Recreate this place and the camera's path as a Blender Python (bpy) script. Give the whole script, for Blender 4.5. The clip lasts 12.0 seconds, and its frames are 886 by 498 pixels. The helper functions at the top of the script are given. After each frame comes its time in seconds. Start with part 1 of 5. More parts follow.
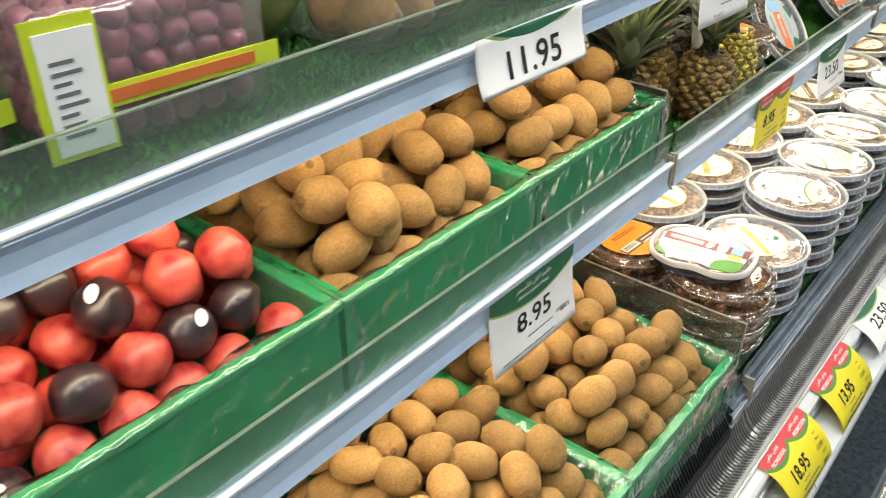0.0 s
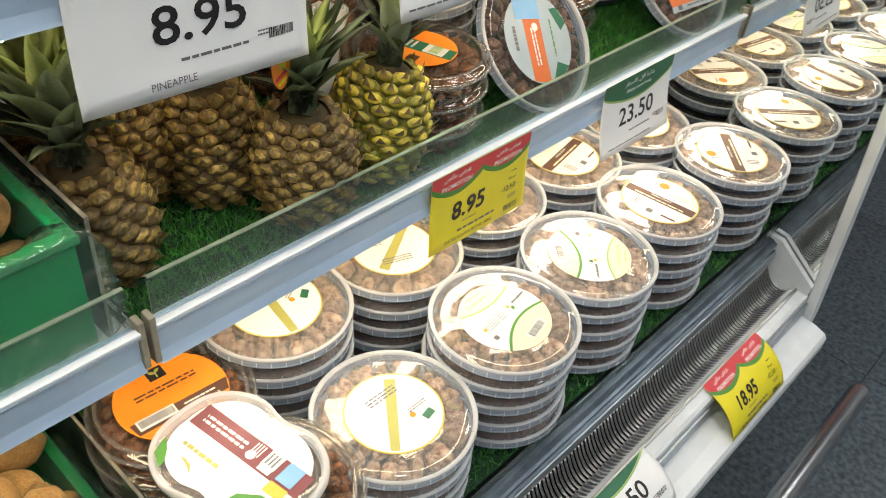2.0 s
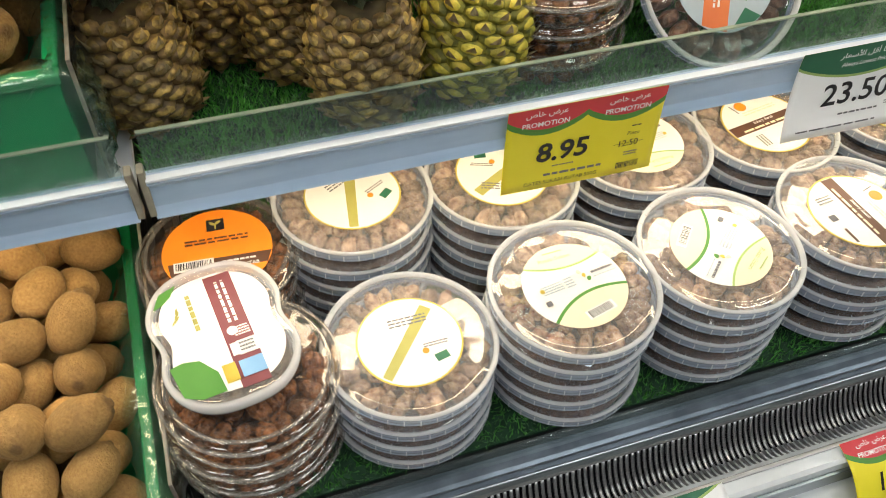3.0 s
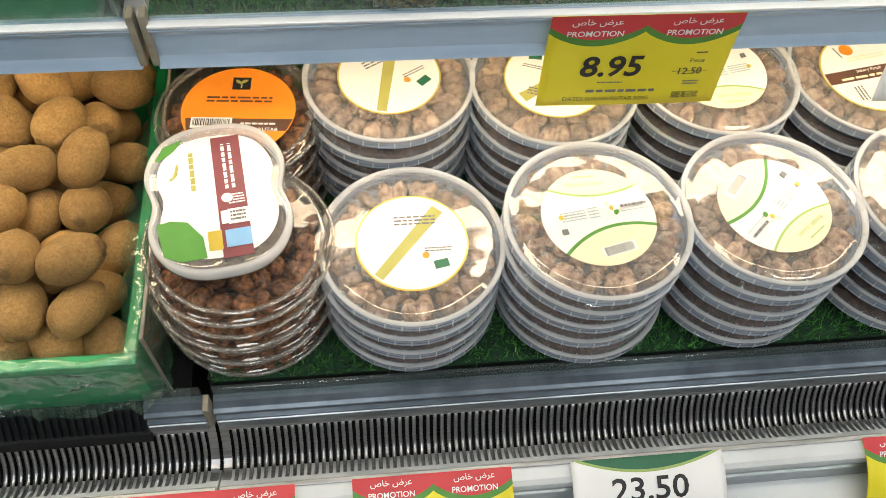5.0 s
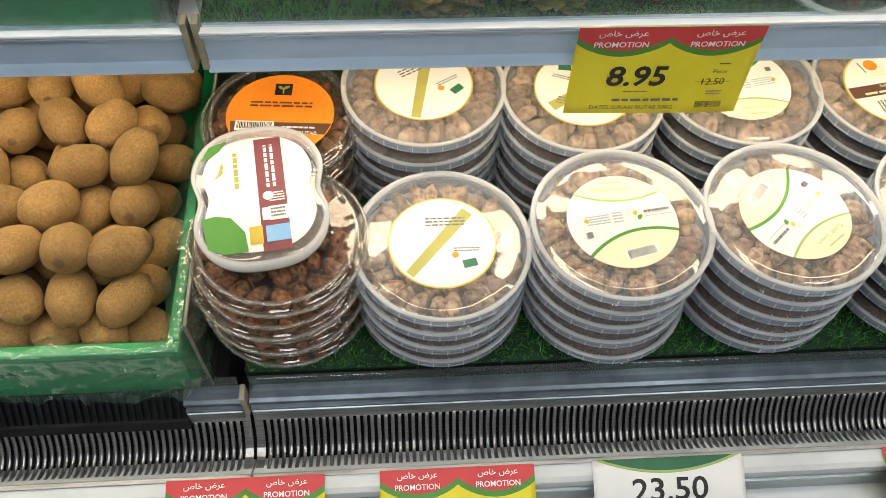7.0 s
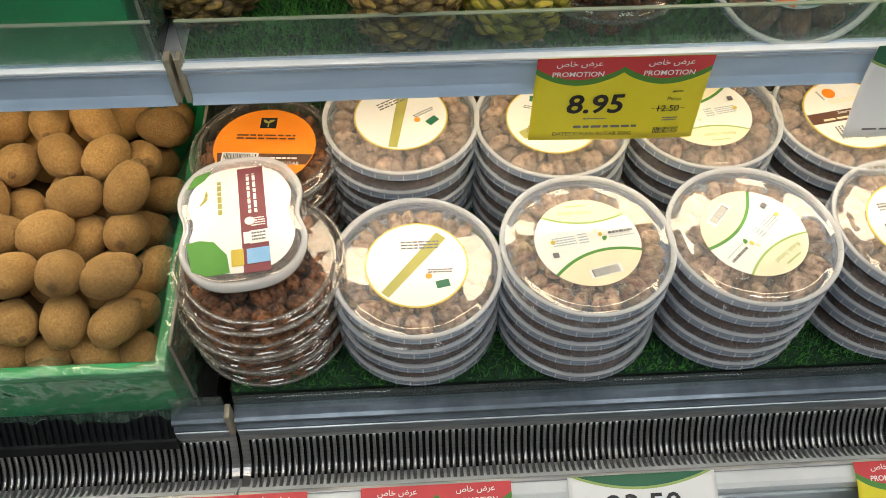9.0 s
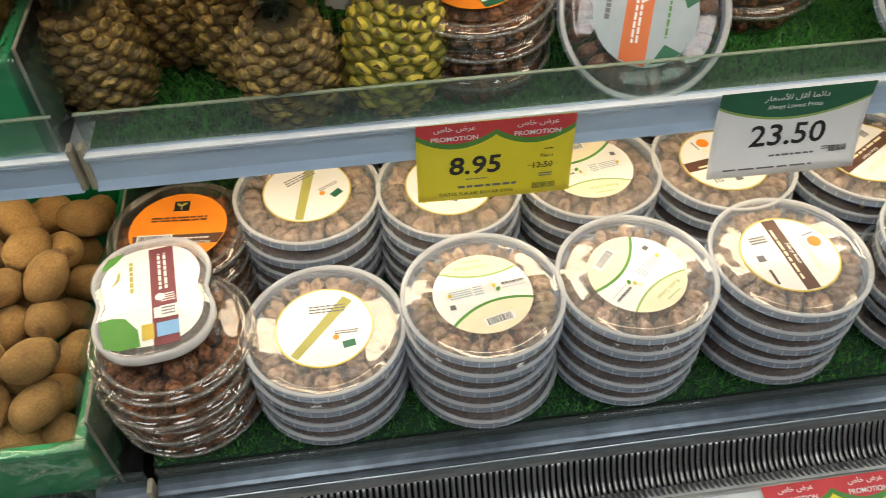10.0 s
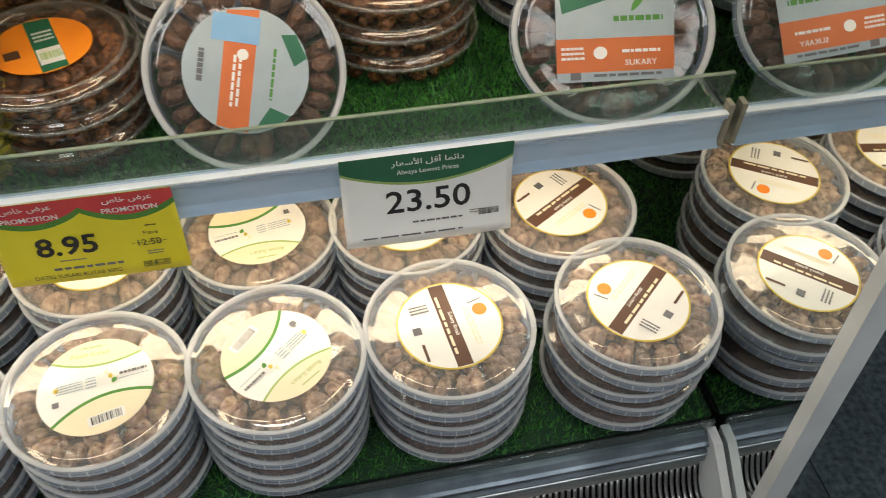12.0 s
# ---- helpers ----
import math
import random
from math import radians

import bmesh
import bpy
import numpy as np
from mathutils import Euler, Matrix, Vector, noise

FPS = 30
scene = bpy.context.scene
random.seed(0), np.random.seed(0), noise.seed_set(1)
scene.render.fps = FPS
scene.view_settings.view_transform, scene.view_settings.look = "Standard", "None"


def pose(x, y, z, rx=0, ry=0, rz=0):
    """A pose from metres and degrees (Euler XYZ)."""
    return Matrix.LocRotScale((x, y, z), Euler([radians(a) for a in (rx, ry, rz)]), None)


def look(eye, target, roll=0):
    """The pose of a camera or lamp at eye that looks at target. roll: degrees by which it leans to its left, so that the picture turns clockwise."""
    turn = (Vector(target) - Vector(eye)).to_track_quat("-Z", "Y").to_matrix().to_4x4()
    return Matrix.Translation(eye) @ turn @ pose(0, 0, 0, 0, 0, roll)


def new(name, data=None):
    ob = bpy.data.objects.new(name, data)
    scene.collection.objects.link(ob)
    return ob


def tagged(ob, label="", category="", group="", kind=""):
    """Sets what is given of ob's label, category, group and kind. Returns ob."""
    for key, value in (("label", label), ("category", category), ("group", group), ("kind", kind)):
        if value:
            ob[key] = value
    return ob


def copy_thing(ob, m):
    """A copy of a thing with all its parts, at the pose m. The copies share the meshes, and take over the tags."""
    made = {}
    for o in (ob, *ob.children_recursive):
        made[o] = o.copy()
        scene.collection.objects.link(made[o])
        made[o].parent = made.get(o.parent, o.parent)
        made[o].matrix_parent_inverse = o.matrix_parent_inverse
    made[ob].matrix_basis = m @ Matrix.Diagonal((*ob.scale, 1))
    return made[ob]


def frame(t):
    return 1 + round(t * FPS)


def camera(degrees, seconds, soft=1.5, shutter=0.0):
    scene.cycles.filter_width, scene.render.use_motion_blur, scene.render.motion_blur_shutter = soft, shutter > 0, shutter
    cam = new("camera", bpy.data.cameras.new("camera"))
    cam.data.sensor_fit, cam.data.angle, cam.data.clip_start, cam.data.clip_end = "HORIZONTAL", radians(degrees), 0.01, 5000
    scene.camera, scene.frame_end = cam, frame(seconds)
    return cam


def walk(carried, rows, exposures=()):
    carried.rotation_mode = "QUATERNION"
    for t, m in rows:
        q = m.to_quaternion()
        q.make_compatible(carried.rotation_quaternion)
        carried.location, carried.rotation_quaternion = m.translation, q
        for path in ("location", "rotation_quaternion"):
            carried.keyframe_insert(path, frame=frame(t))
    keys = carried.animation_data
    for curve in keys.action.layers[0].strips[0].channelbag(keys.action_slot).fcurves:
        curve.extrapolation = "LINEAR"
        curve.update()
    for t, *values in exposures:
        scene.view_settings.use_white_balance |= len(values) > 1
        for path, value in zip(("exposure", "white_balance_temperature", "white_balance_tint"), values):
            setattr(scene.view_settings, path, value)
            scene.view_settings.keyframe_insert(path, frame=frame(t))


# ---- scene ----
cam = camera(56.4, 12.0, soft=0.8, shutter=0.15)
METRES, EYE, TILT, LEAN, TURN = 8.0, 1.5, 0.0, 0.0, 0.0
PATH = [
    (0, (-1.286, -0.255, 1.327), (0.029, 0.821, 0.272), 0.2),
    (0.5, (-1.048, -0.299, 1.326), (0.244, 0.78, 0.247), -0.7),
    (1, (-0.817, -0.358, 1.336), (0.43, 0.782, 0.266), -0.7),
    (1.5, (-0.582, -0.313, 1.295), (0.732, 0.648, 0.134), 3.4),
    (2, (-0.413, -0.278, 1.28), (0.787, 0.698, 0.012), 6.8),
    (2.5, (-0.244, -0.326, 1.292), (0.446, 0.908, -0.122), 0.8),
    (3, (-0.134, -0.35, 1.274), (0.326, 0.878, -0.235), 3.0),
    (3.5, (-0.095, -0.28, 1.231), (0.323, 0.803, -0.397), 8.8),
    (3.7, (-0.094, -0.262, 1.208), (0.314, 0.762, -0.461), 11.1),
    (5.3, (-0.033, -0.331, 1.256), (0.115, 0.73, -0.433), 3.9),
    (5.5, (-0.037, -0.333, 1.258), (0.101, 0.739, -0.424), 3.7),
    (6, (-0.045, -0.341, 1.266), (0.085, 0.751, -0.404), 3.5),
    (6.5, (-0.048, -0.345, 1.265), (0.089, 0.751, -0.402), 3.7),
    (7, (-0.04, -0.353, 1.269), (0.071, 0.742, -0.401), 2.9),
    (9, (-0.003, -0.395, 1.29), (0.081, 0.787, -0.321), 0.9),
    (9.5, (0.033, -0.445, 1.317), (0.087, 0.821, -0.23), -1.7),
    (10, (0.068, -0.456, 1.315), (0.234, 0.876, -0.168), -1.0),
    (10.5, (0.14, -0.379, 1.297), (0.618, 0.841, -0.214), 3.8),
    (11, (0.291, -0.319, 1.263), (0.885, 0.807, -0.280), 6.0),
    (11.5, (0.383, -0.336, 1.266), (0.92, 0.836, -0.263), 5.5),
    (12, (0.403, -0.386, 1.31), (0.712, 0.902, -0.188), 2.0),
]
walk(cam, [(t, look(eye, target, roll)) for t, eye, target, roll in PATH],
     exposures=[(0.0, 0.46), (1.5, 0.22), (3.0, 0.02), (6.0, -0.06), (9.0, -0.25), (10.5, -0.28), (12.0, -0.36)])

# ---- world and large lights ----
world = bpy.data.worlds.new("store_air")
scene.world = world
world.use_nodes = True
world.node_tree.nodes["Background"].inputs[0].default_value = (0.9, 0.95, 1.0, 1)
world.node_tree.nodes["Background"].inputs[1].default_value = 0.006
scene.view_settings.exposure = 0.0
TUBE_GLOW, PANEL_GLOW = 12.6, 8.8


# ---- materials ----
def lin(c):
    return tuple(v / 12.92 if v <= 0.04045 else ((v + 0.055) / 1.055) ** 2.4 for v in c)


def material(name, a, b=None, rough=0.5, metal=0.0, scale=40.0, bump=0.0, bump_scale=None, spec=0.5, jitter=0.0, island=0.0, relief=0.002, rough2=None, coat=0.0, sss=0.0, dirt=0.0, dirt_scale=6.0, stretch=None):
    """Principled surface: two colours mixed by grain, larger stains, fine relief."""
    m = bpy.data.materials.new(name)
    m.use_nodes = True
    nt = m.node_tree
    p = nt.nodes["Principled BSDF"]
    p.inputs["Roughness"].default_value = rough
    p.inputs["Metallic"].default_value = metal
    p.inputs["Specular IOR Level"].default_value = spec
    p.inputs["Coat Weight"].default_value = coat
    p.inputs["Coat Roughness"].default_value = 0.15
    if sss:
        p.inputs["Subsurface Weight"].default_value = sss
        p.inputs["Subsurface Radius"].default_value = (0.01, 0.005, 0.003)
    b = b or a
    tc = nt.nodes.new("ShaderNodeTexCoord")
    src = tc.outputs["Object"]
    if stretch:
        mp = nt.nodes.new("ShaderNodeMapping")
        mp.inputs["Scale"].default_value = stretch
        nt.links.new(src, mp.inputs["Vector"])
        src = mp.outputs["Vector"]
    n = nt.nodes.new("ShaderNodeTexNoise")
    n.inputs["Scale"].default_value = scale
    n.inputs["Detail"].default_value = 5
    nt.links.new(src, n.inputs["Vector"])
    ramp = nt.nodes.new("ShaderNodeValToRGB")
    ramp.color_ramp.elements[0].position, ramp.color_ramp.elements[1].position = 0.32, 0.68
    ramp.color_ramp.elements[0].color = (*a, 1)
    ramp.color_ramp.elements[1].color = (*b, 1)
    nt.links.new(n.outputs["Fac"], ramp.inputs["Fac"])
    col = ramp.outputs["Color"]
    if dirt:
        n2 = nt.nodes.new("ShaderNodeTexNoise")
        n2.inputs["Scale"].default_value = dirt_scale
        n2.inputs["Detail"].default_value = 8
        nt.links.new(tc.outputs["Object"], n2.inputs["Vector"])
        mr = nt.nodes.new("ShaderNodeMapRange")
        mr.inputs["From Min"].default_value, mr.inputs["From Max"].default_value = 0.45, 0.75
        mr.inputs["To Max"].default_value = dirt
        nt.links.new(n2.outputs["Fac"], mr.inputs["Value"])
        mx = nt.nodes.new("ShaderNodeMixRGB")
        mx.inputs["Color2"].default_value = (*[v * 0.45 for v in a], 1)
        nt.links.new(mr.outputs["Result"], mx.inputs["Fac"])
        nt.links.new(col, mx.inputs["Color1"])
        col = mx.outputs["Color"]
    if island:
        ge = nt.nodes.new("ShaderNodeNewGeometry")
        hs = nt.nodes.new("ShaderNodeHueSaturation")
        mr = nt.nodes.new("ShaderNodeMapRange")
        mr.inputs["To Min"].default_value, mr.inputs["To Max"].default_value = 1 - island, 1 + island
        nt.links.new(ge.outputs["Random Per Island"], mr.inputs["Value"])
        nt.links.new(mr.outputs["Result"], hs.inputs["Value"])
        nt.links.new(col, hs.inputs["Color"])
        col = hs.outputs["Color"]
    if jitter:
        oi = nt.nodes.new("ShaderNodeObjectInfo")
        hs = nt.nodes.new("ShaderNodeHueSaturation")
        mr = nt.nodes.new("ShaderNodeMapRange")
        mr.inputs["To Min"].default_value, mr.inputs["To Max"].default_value = 1 - jitter, 1 + jitter
        nt.links.new(oi.outputs["Random"], mr.inputs["Value"])
        nt.links.new(mr.outputs["Result"], hs.inputs["Value"])
        nt.links.new(col, hs.inputs["Color"])
        col = hs.outputs["Color"]
    nt.links.new(col, p.inputs["Base Color"])
    if rough2 is not None:
        mr = nt.nodes.new("ShaderNodeMapRange")
        mr.inputs["To Min"].default_value, mr.inputs["To Max"].default_value = rough, rough2
        nt.links.new(n.outputs["Fac"], mr.inputs["Value"])
        nt.links.new(mr.outputs["Result"], p.inputs["Roughness"])
    if bump:
        nb = nt.nodes.new("ShaderNodeTexNoise")
        nb.inputs["Scale"].default_value = bump_scale or scale * 3
        nb.inputs["Detail"].default_value = 4
        nt.links.new(src, nb.inputs["Vector"])
        bp = nt.nodes.new("ShaderNodeBump")
        bp.inputs["Strength"].default_value = bump
        bp.inputs["Distance"].default_value = relief
        nt.links.new(nb.outputs["Fac"], bp.inputs["Height"])
        nt.links.new(bp.outputs["Normal"], p.inputs["Normal"])
    return m


def clear(name, tint=(1, 1, 1), haze=0.0, haze_colour=(0.8, 0.85, 0.9), rough=0.06, ior=1.45, bump=0.0, bump_scale=30.0, distance=0.004, gloss=1.0, stretch=None):
    """Thin clear plastic or glass: see-through, a Fresnel gloss, some milky haze."""
    m = bpy.data.materials.new(name)
    m.use_nodes = True
    nt = m.node_tree
    nt.nodes.remove(nt.nodes["Principled BSDF"])
    out = nt.nodes["Material Output"]
    tr = nt.nodes.new("ShaderNodeBsdfTransparent")
    tr.inputs["Color"].default_value = (*tint, 1)
    gl = nt.nodes.new("ShaderNodeBsdfGlossy")
    gl.inputs["Roughness"].default_value = rough
    fr = nt.nodes.new("ShaderNodeLayerWeight")
    f0 = ((ior - 1) / (ior + 1)) ** 2
    pw = nt.nodes.new("ShaderNodeMath")
    pw.operation = "POWER"
    pw.inputs[1].default_value = 5.0
    nt.links.new(fr.outputs["Facing"], pw.inputs[0])
    sch = nt.nodes.new("ShaderNodeMath")
    sch.operation = "MULTIPLY_ADD"
    sch.inputs[1].default_value, sch.inputs[2].default_value = (1 - f0) * gloss, f0 * gloss
    sch.use_clamp = True
    nt.links.new(pw.outputs[0], sch.inputs[0])
    base = tr.outputs[0]
    if haze:
        df = nt.nodes.new("ShaderNodeBsdfDiffuse")
        df.inputs["Color"].default_value = (*haze_colour, 1)
        tl = nt.nodes.new("ShaderNodeBsdfTranslucent")
        tl.inputs["Color"].default_value = (*haze_colour, 1)
        ad = nt.nodes.new("ShaderNodeMixShader")
        ad.inputs[0].default_value = 0.4
        nt.links.new(df.outputs[0], ad.inputs[1])
        nt.links.new(tl.outputs[0], ad.inputs[2])
        mh = nt.nodes.new("ShaderNodeMixShader")
        mh.inputs[0].default_value = haze
        nt.links.new(base, mh.inputs[1])
        nt.links.new(ad.outputs[0], mh.inputs[2])
        base = mh.outputs[0]
    mx = nt.nodes.new("ShaderNodeMixShader")
    nt.links.new(sch.outputs[0], mx.inputs[0])
    nt.links.new(base, mx.inputs[1])
    nt.links.new(gl.outputs[0], mx.inputs[2])
    nt.links.new(mx.outputs[0], out.inputs["Surface"])
    if bump:
        tc = nt.nodes.new("ShaderNodeTexCoord")
        oi = nt.nodes.new("ShaderNodeObjectInfo")
        ad = nt.nodes.new("ShaderNodeVectorMath")
        nb = nt.nodes.new("ShaderNodeTexNoise")
        nb.inputs["Scale"].default_value = bump_scale
        nb.inputs["Detail"].default_value = 1.5
        nt.links.new(tc.outputs["Object"], ad.inputs[0])
        nt.links.new(oi.outputs["Random"], ad.inputs[1])
        src = ad.outputs[0]
        if stretch:
            mp = nt.nodes.new("ShaderNodeMapping")
            mp.inputs["Rotation"].default_value = (0.5, 0.3, 0.4)
            mp.inputs["Scale"].default_value = stretch
            nt.links.new(src, mp.inputs["Vector"])
            src = mp.outputs["Vector"]
        nt.links.new(src, nb.inputs["Vector"])
        bp = nt.nodes.new("ShaderNodeBump")
        bp.inputs["Strength"].default_value = bump
        bp.inputs["Distance"].default_value = distance
        nt.links.new(nb.outputs["Fac"], bp.inputs["Height"])
        for nd in (gl, fr):
            nt.links.new(bp.outputs["Normal"], nd.inputs["Normal"])
    return m


def glow(name, colour, strength):
    m = bpy.data.materials.new(name)
    m.use_nodes = True
    p = m.node_tree.nodes["Principled BSDF"]
    p.inputs["Base Color"].default_value = (0.8, 0.8, 0.8, 1)
    p.inputs["Emission Color"].default_value = (*colour, 1)
    p.inputs["Emission Strength"].default_value = strength
    return m


M_TUBE = glow("led_tube_glow", (1.0, 0.80, 0.55), TUBE_GLOW)
M_TUBE_MID = glow("shelf_tube_glow", (1.0, 0.80, 0.55), 0.95 * TUBE_GLOW)
M_TUBE_TOP = glow("canopy_tube_glow", (1.0, 0.90, 0.75), 2.2 * TUBE_GLOW)
M_PANEL = glow("ceiling_panel_glow", (0.96, 0.96, 0.95), PANEL_GLOW)
M_WHITE = material("white_enamel", (0.62, 0.66, 0.68), (0.70, 0.73, 0.74), rough=0.35, scale=9, dirt=0.25, dirt_scale=14, bump=0.03)
M_STRIP = material("price_strip_plastic", (0.40, 0.53, 0.69), (0.46, 0.59, 0.74), rough=0.3, scale=14, stretch=(1, 8, 8), dirt=0.12, dirt_scale=20)
M_STRIP_EDGE = material("strip_edge_white", (0.72, 0.76, 0.80), rough=0.35)
M_STEEL = material("brushed_steel", (0.27, 0.275, 0.28), (0.39, 0.395, 0.40), rough=0.22, metal=1.0, scale=60, stretch=(0.4, 10, 10), rough2=0.42, dirt=0.3, dirt_scale=10)
M_CHROME = material("chrome_tube", (0.66, 0.68, 0.70), (0.74, 0.76, 0.78), rough=0.16, metal=1.0, scale=30, rough2=0.3)
M_ALU = material("aluminium_profile", (0.26, 0.30, 0.33), (0.36, 0.40, 0.43), rough=0.35, metal=0.85, scale=30, stretch=(0.6, 8, 8), dirt=0.4, dirt_scale=12)
M_BLUEPROF = material("pale_blue_profile", (0.085, 0.110, 0.135), (0.15, 0.185, 0.22), rough=0.28, metal=0.6, scale=25, dirt=0.45, dirt_scale=18)
M_DARK = material("dark_case_interior", (0.008, 0.009, 0.010), (0.014, 0.015, 0.016), rough=0.55, spec=0.2, scale=20)
M_LOUVRE = material("black_louvre_plastic", (0.007, 0.008, 0.010), (0.012, 0.014, 0.016), rough=0.6, spec=0.2, scale=60, dirt=0.3, dirt_scale=25)
M_SHELF = material("white_shelf_steel", (0.55, 0.58, 0.6), (0.62, 0.64, 0.66), rough=0.4, scale=12)
M_CLIP = material("yellowed_clip_plastic", (0.24, 0.22, 0.17), (0.34, 0.31, 0.23), rough=0.5, scale=80)
M_TURFBASE = material("turf_backing", (0.006, 0.03, 0.012), (0.012, 0.05, 0.02), rough=0.9, scale=120)
M_TURF = material("turf_blades", (0.022, 0.15, 0.014), (0.085, 0.34, 0.045), rough=0.45, scale=140, dirt=0.45, dirt_scale=14, island=0.3)
M_GLASS = clear("guard_glass", tint=(0.86, 0.93, 0.9), haze=0.10, haze_colour=(0.5, 0.56, 0.52), rough=0.02, ior=1.5, gloss=1.4)
M_GLASS_EDGE = clear("guard_glass_edge", tint=(0.55, 0.68, 0.6), haze=0.55, haze_colour=(0.55, 0.62, 0.5), rough=0.1)
M_SMOKE = clear("smoked_divider", tint=(0.35, 0.37, 0.36), haze=0.2, haze_colour=(0.12, 0.13, 0.12), rough=0.08)
M_DIVIDER = clear("clear_divider", tint=(0.80, 0.82, 0.78), haze=0.08, haze_colour=(0.4, 0.42, 0.38), rough=0.06, gloss=1.2)
M_DIVEDGE = material("scuffed_divider_edge", (0.16, 0.15, 0.12), (0.28, 0.26, 0.21), rough=0.5, scale=90, dirt=0.4, dirt_scale=40)
M_LID = clear("clear_lid", tint=(0.97, 0.98, 0.98), haze=0.19, haze_colour=(0.86, 0.84, 0.80), rough=0.05, ior=1.5, bump=0.6, bump_scale=11.0, distance=0.013, gloss=2.6)
M_LIDCLEAR = clear("bare_lid", tint=(0.95, 0.95, 0.94), haze=0.05, haze_colour=(0.8, 0.78, 0.74), rough=0.05, ior=1.5, bump=0.5, bump_scale=13.0, distance=0.008, gloss=1.6)
M_BEAD = clear("milky_bead", tint=(0.85, 0.88, 0.9), haze=0.64, haze_colour=(0.90, 0.91, 0.91), rough=0.2, gloss=1.5)
M_RIM = clear("milky_rim", tint=(0.74, 0.83, 0.94), haze=0.42, haze_colour=(0.77, 0.84, 0.94), rough=0.14, bump=0.2, bump_scale=60, gloss=1.8)
M_BOWL = clear("frosted_bowl", tint=(0.62, 0.72, 0.88), haze=0.05, haze_colour=(0.42, 0.55, 0.78), rough=0.12, bump=0.3, bump_scale=40, gloss=1.5)
M_BOX = clear("clear_box", tint=(0.88, 0.85, 0.8), haze=0.03, haze_colour=(0.7, 0.66, 0.6), rough=0.05, ior=1.5, bump=0.25, bump_scale=38, distance=0.004, gloss=1.9)
M_SHELL = clear("crinkled_pack", tint=(0.95, 0.96, 0.95), haze=0.12, haze_colour=(0.85, 0.86, 0.84), rough=0.08, ior=1.5, bump=0.6, bump_scale=40, distance=0.006, gloss=2.4)
M_BOXRIM = clear("clear_box_rim", tint=(0.86, 0.85, 0.82), haze=0.15, haze_colour=(0.72, 0.69, 0.64), rough=0.08, gloss=2.2)
M_FILM = clear("stretch_film", tint=(0.96, 0.98, 0.96), haze=0.07, haze_colour=(0.40, 0.9, 0.62), rough=0.13, ior=1.5, bump=0.6, bump_scale=55, distance=0.008, gloss=2.4, stretch=(1, 1, 0.35))
# dark dates; inside the lower stacked tubs this skin also carries the shade
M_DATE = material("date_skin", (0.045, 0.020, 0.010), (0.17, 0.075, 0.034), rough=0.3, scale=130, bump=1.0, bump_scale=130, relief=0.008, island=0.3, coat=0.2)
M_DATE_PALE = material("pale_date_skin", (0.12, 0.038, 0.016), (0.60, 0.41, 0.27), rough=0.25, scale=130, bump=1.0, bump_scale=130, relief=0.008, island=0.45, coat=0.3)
M_DATE_RED = material("red_date_skin", (0.055, 0.019, 0.008), (0.31, 0.125, 0.045), rough=0.18, scale=200, bump=1.0, bump_scale=130, relief=0.008, island=0.4, coat=0.3)
M_PAPER = material("white_paper", (0.78, 0.80, 0.80), (0.82, 0.83, 0.83), rough=0.55, scale=15)
M_LABEL = material("white_label", (0.76, 0.75, 0.71), (0.80, 0.79, 0.75), rough=0.4, scale=20, bump=0.3, bump_scale=12, relief=0.012, coat=1.0)
M_YELLOW = material("yellow_paper", (0.72, 0.62, 0.015), (0.78, 0.69, 0.03), rough=0.5, scale=15)
M_RED = material("red_print", (0.55, 0.035, 0.045), (0.62, 0.05, 0.06), rough=0.5, scale=20)
M_GREEN_PRINT = material("green_print", (0.012, 0.11, 0.055), (0.02, 0.14, 0.07), rough=0.5, scale=20)
M_LEAFGREEN = material("leaf_green_print", (0.06, 0.22, 0.03), (0.08, 0.26, 0.04), rough=0.5, scale=20)
M_INK = material("black_ink", (0.012, 0.012, 0.014), rough=0.5)
M_GREYINK = material("grey_ink", (0.14, 0.14, 0.15), rough=0.6)
M_BROWNINK = material("brown_ink", (0.09, 0.04, 0.022), (0.11, 0.05, 0.03), rough=0.45)
M_MAROON = material("maroon_print", (0.17, 0.04, 0.05), (0.2, 0.05, 0.06), rough=0.45)
M_ORANGE = material("orange_print", (0.80, 0.22, 0.015), (0.86, 0.27, 0.02), rough=0.4, scale=20)
M_BURNT = material("burnt_orange_print", (0.55, 0.13, 0.03), (0.6, 0.16, 0.04), rough=0.45, scale=20)
M_GOLD = material("gold_print", (0.55, 0.42, 0.06), (0.65, 0.5, 0.1), rough=0.35, metal=0.3)
M_OLIVE = material("olive_print", (0.34, 0.32, 0.08), (0.4, 0.38, 0.1), rough=0.5)
M_CREAM = material("cream_print", (0.74, 0.65, 0.45), (0.78, 0.69, 0.49), rough=0.5)
M_SAGE = material("sage_print", (0.28, 0.42, 0.12), (0.32, 0.46, 0.14), rough=0.5)
M_PALEGREY = material("pale_grey_print", (0.32, 0.39, 0.43), (0.36, 0.43, 0.47), rough=0.45)
M_SKYBLUE = material("blue_print", (0.18, 0.38, 0.62), (0.22, 0.42, 0.66), rough=0.45)
M_LIME = material("lime_print", (0.50, 0.62, 0.02), (0.56, 0.68, 0.04), rough=0.4)
M_KIWI = material("kiwi_skin", (0.27, 0.150, 0.046), (0.39, 0.235, 0.078), rough=0.7, scale=330, bump=0.6, bump_scale=520, relief=0.003, jitter=0.25, dirt=0.35, dirt_scale=50, spec=0.3)
nt = M_KIWI.node_tree
pr = nt.nodes["Principled BSDF"]
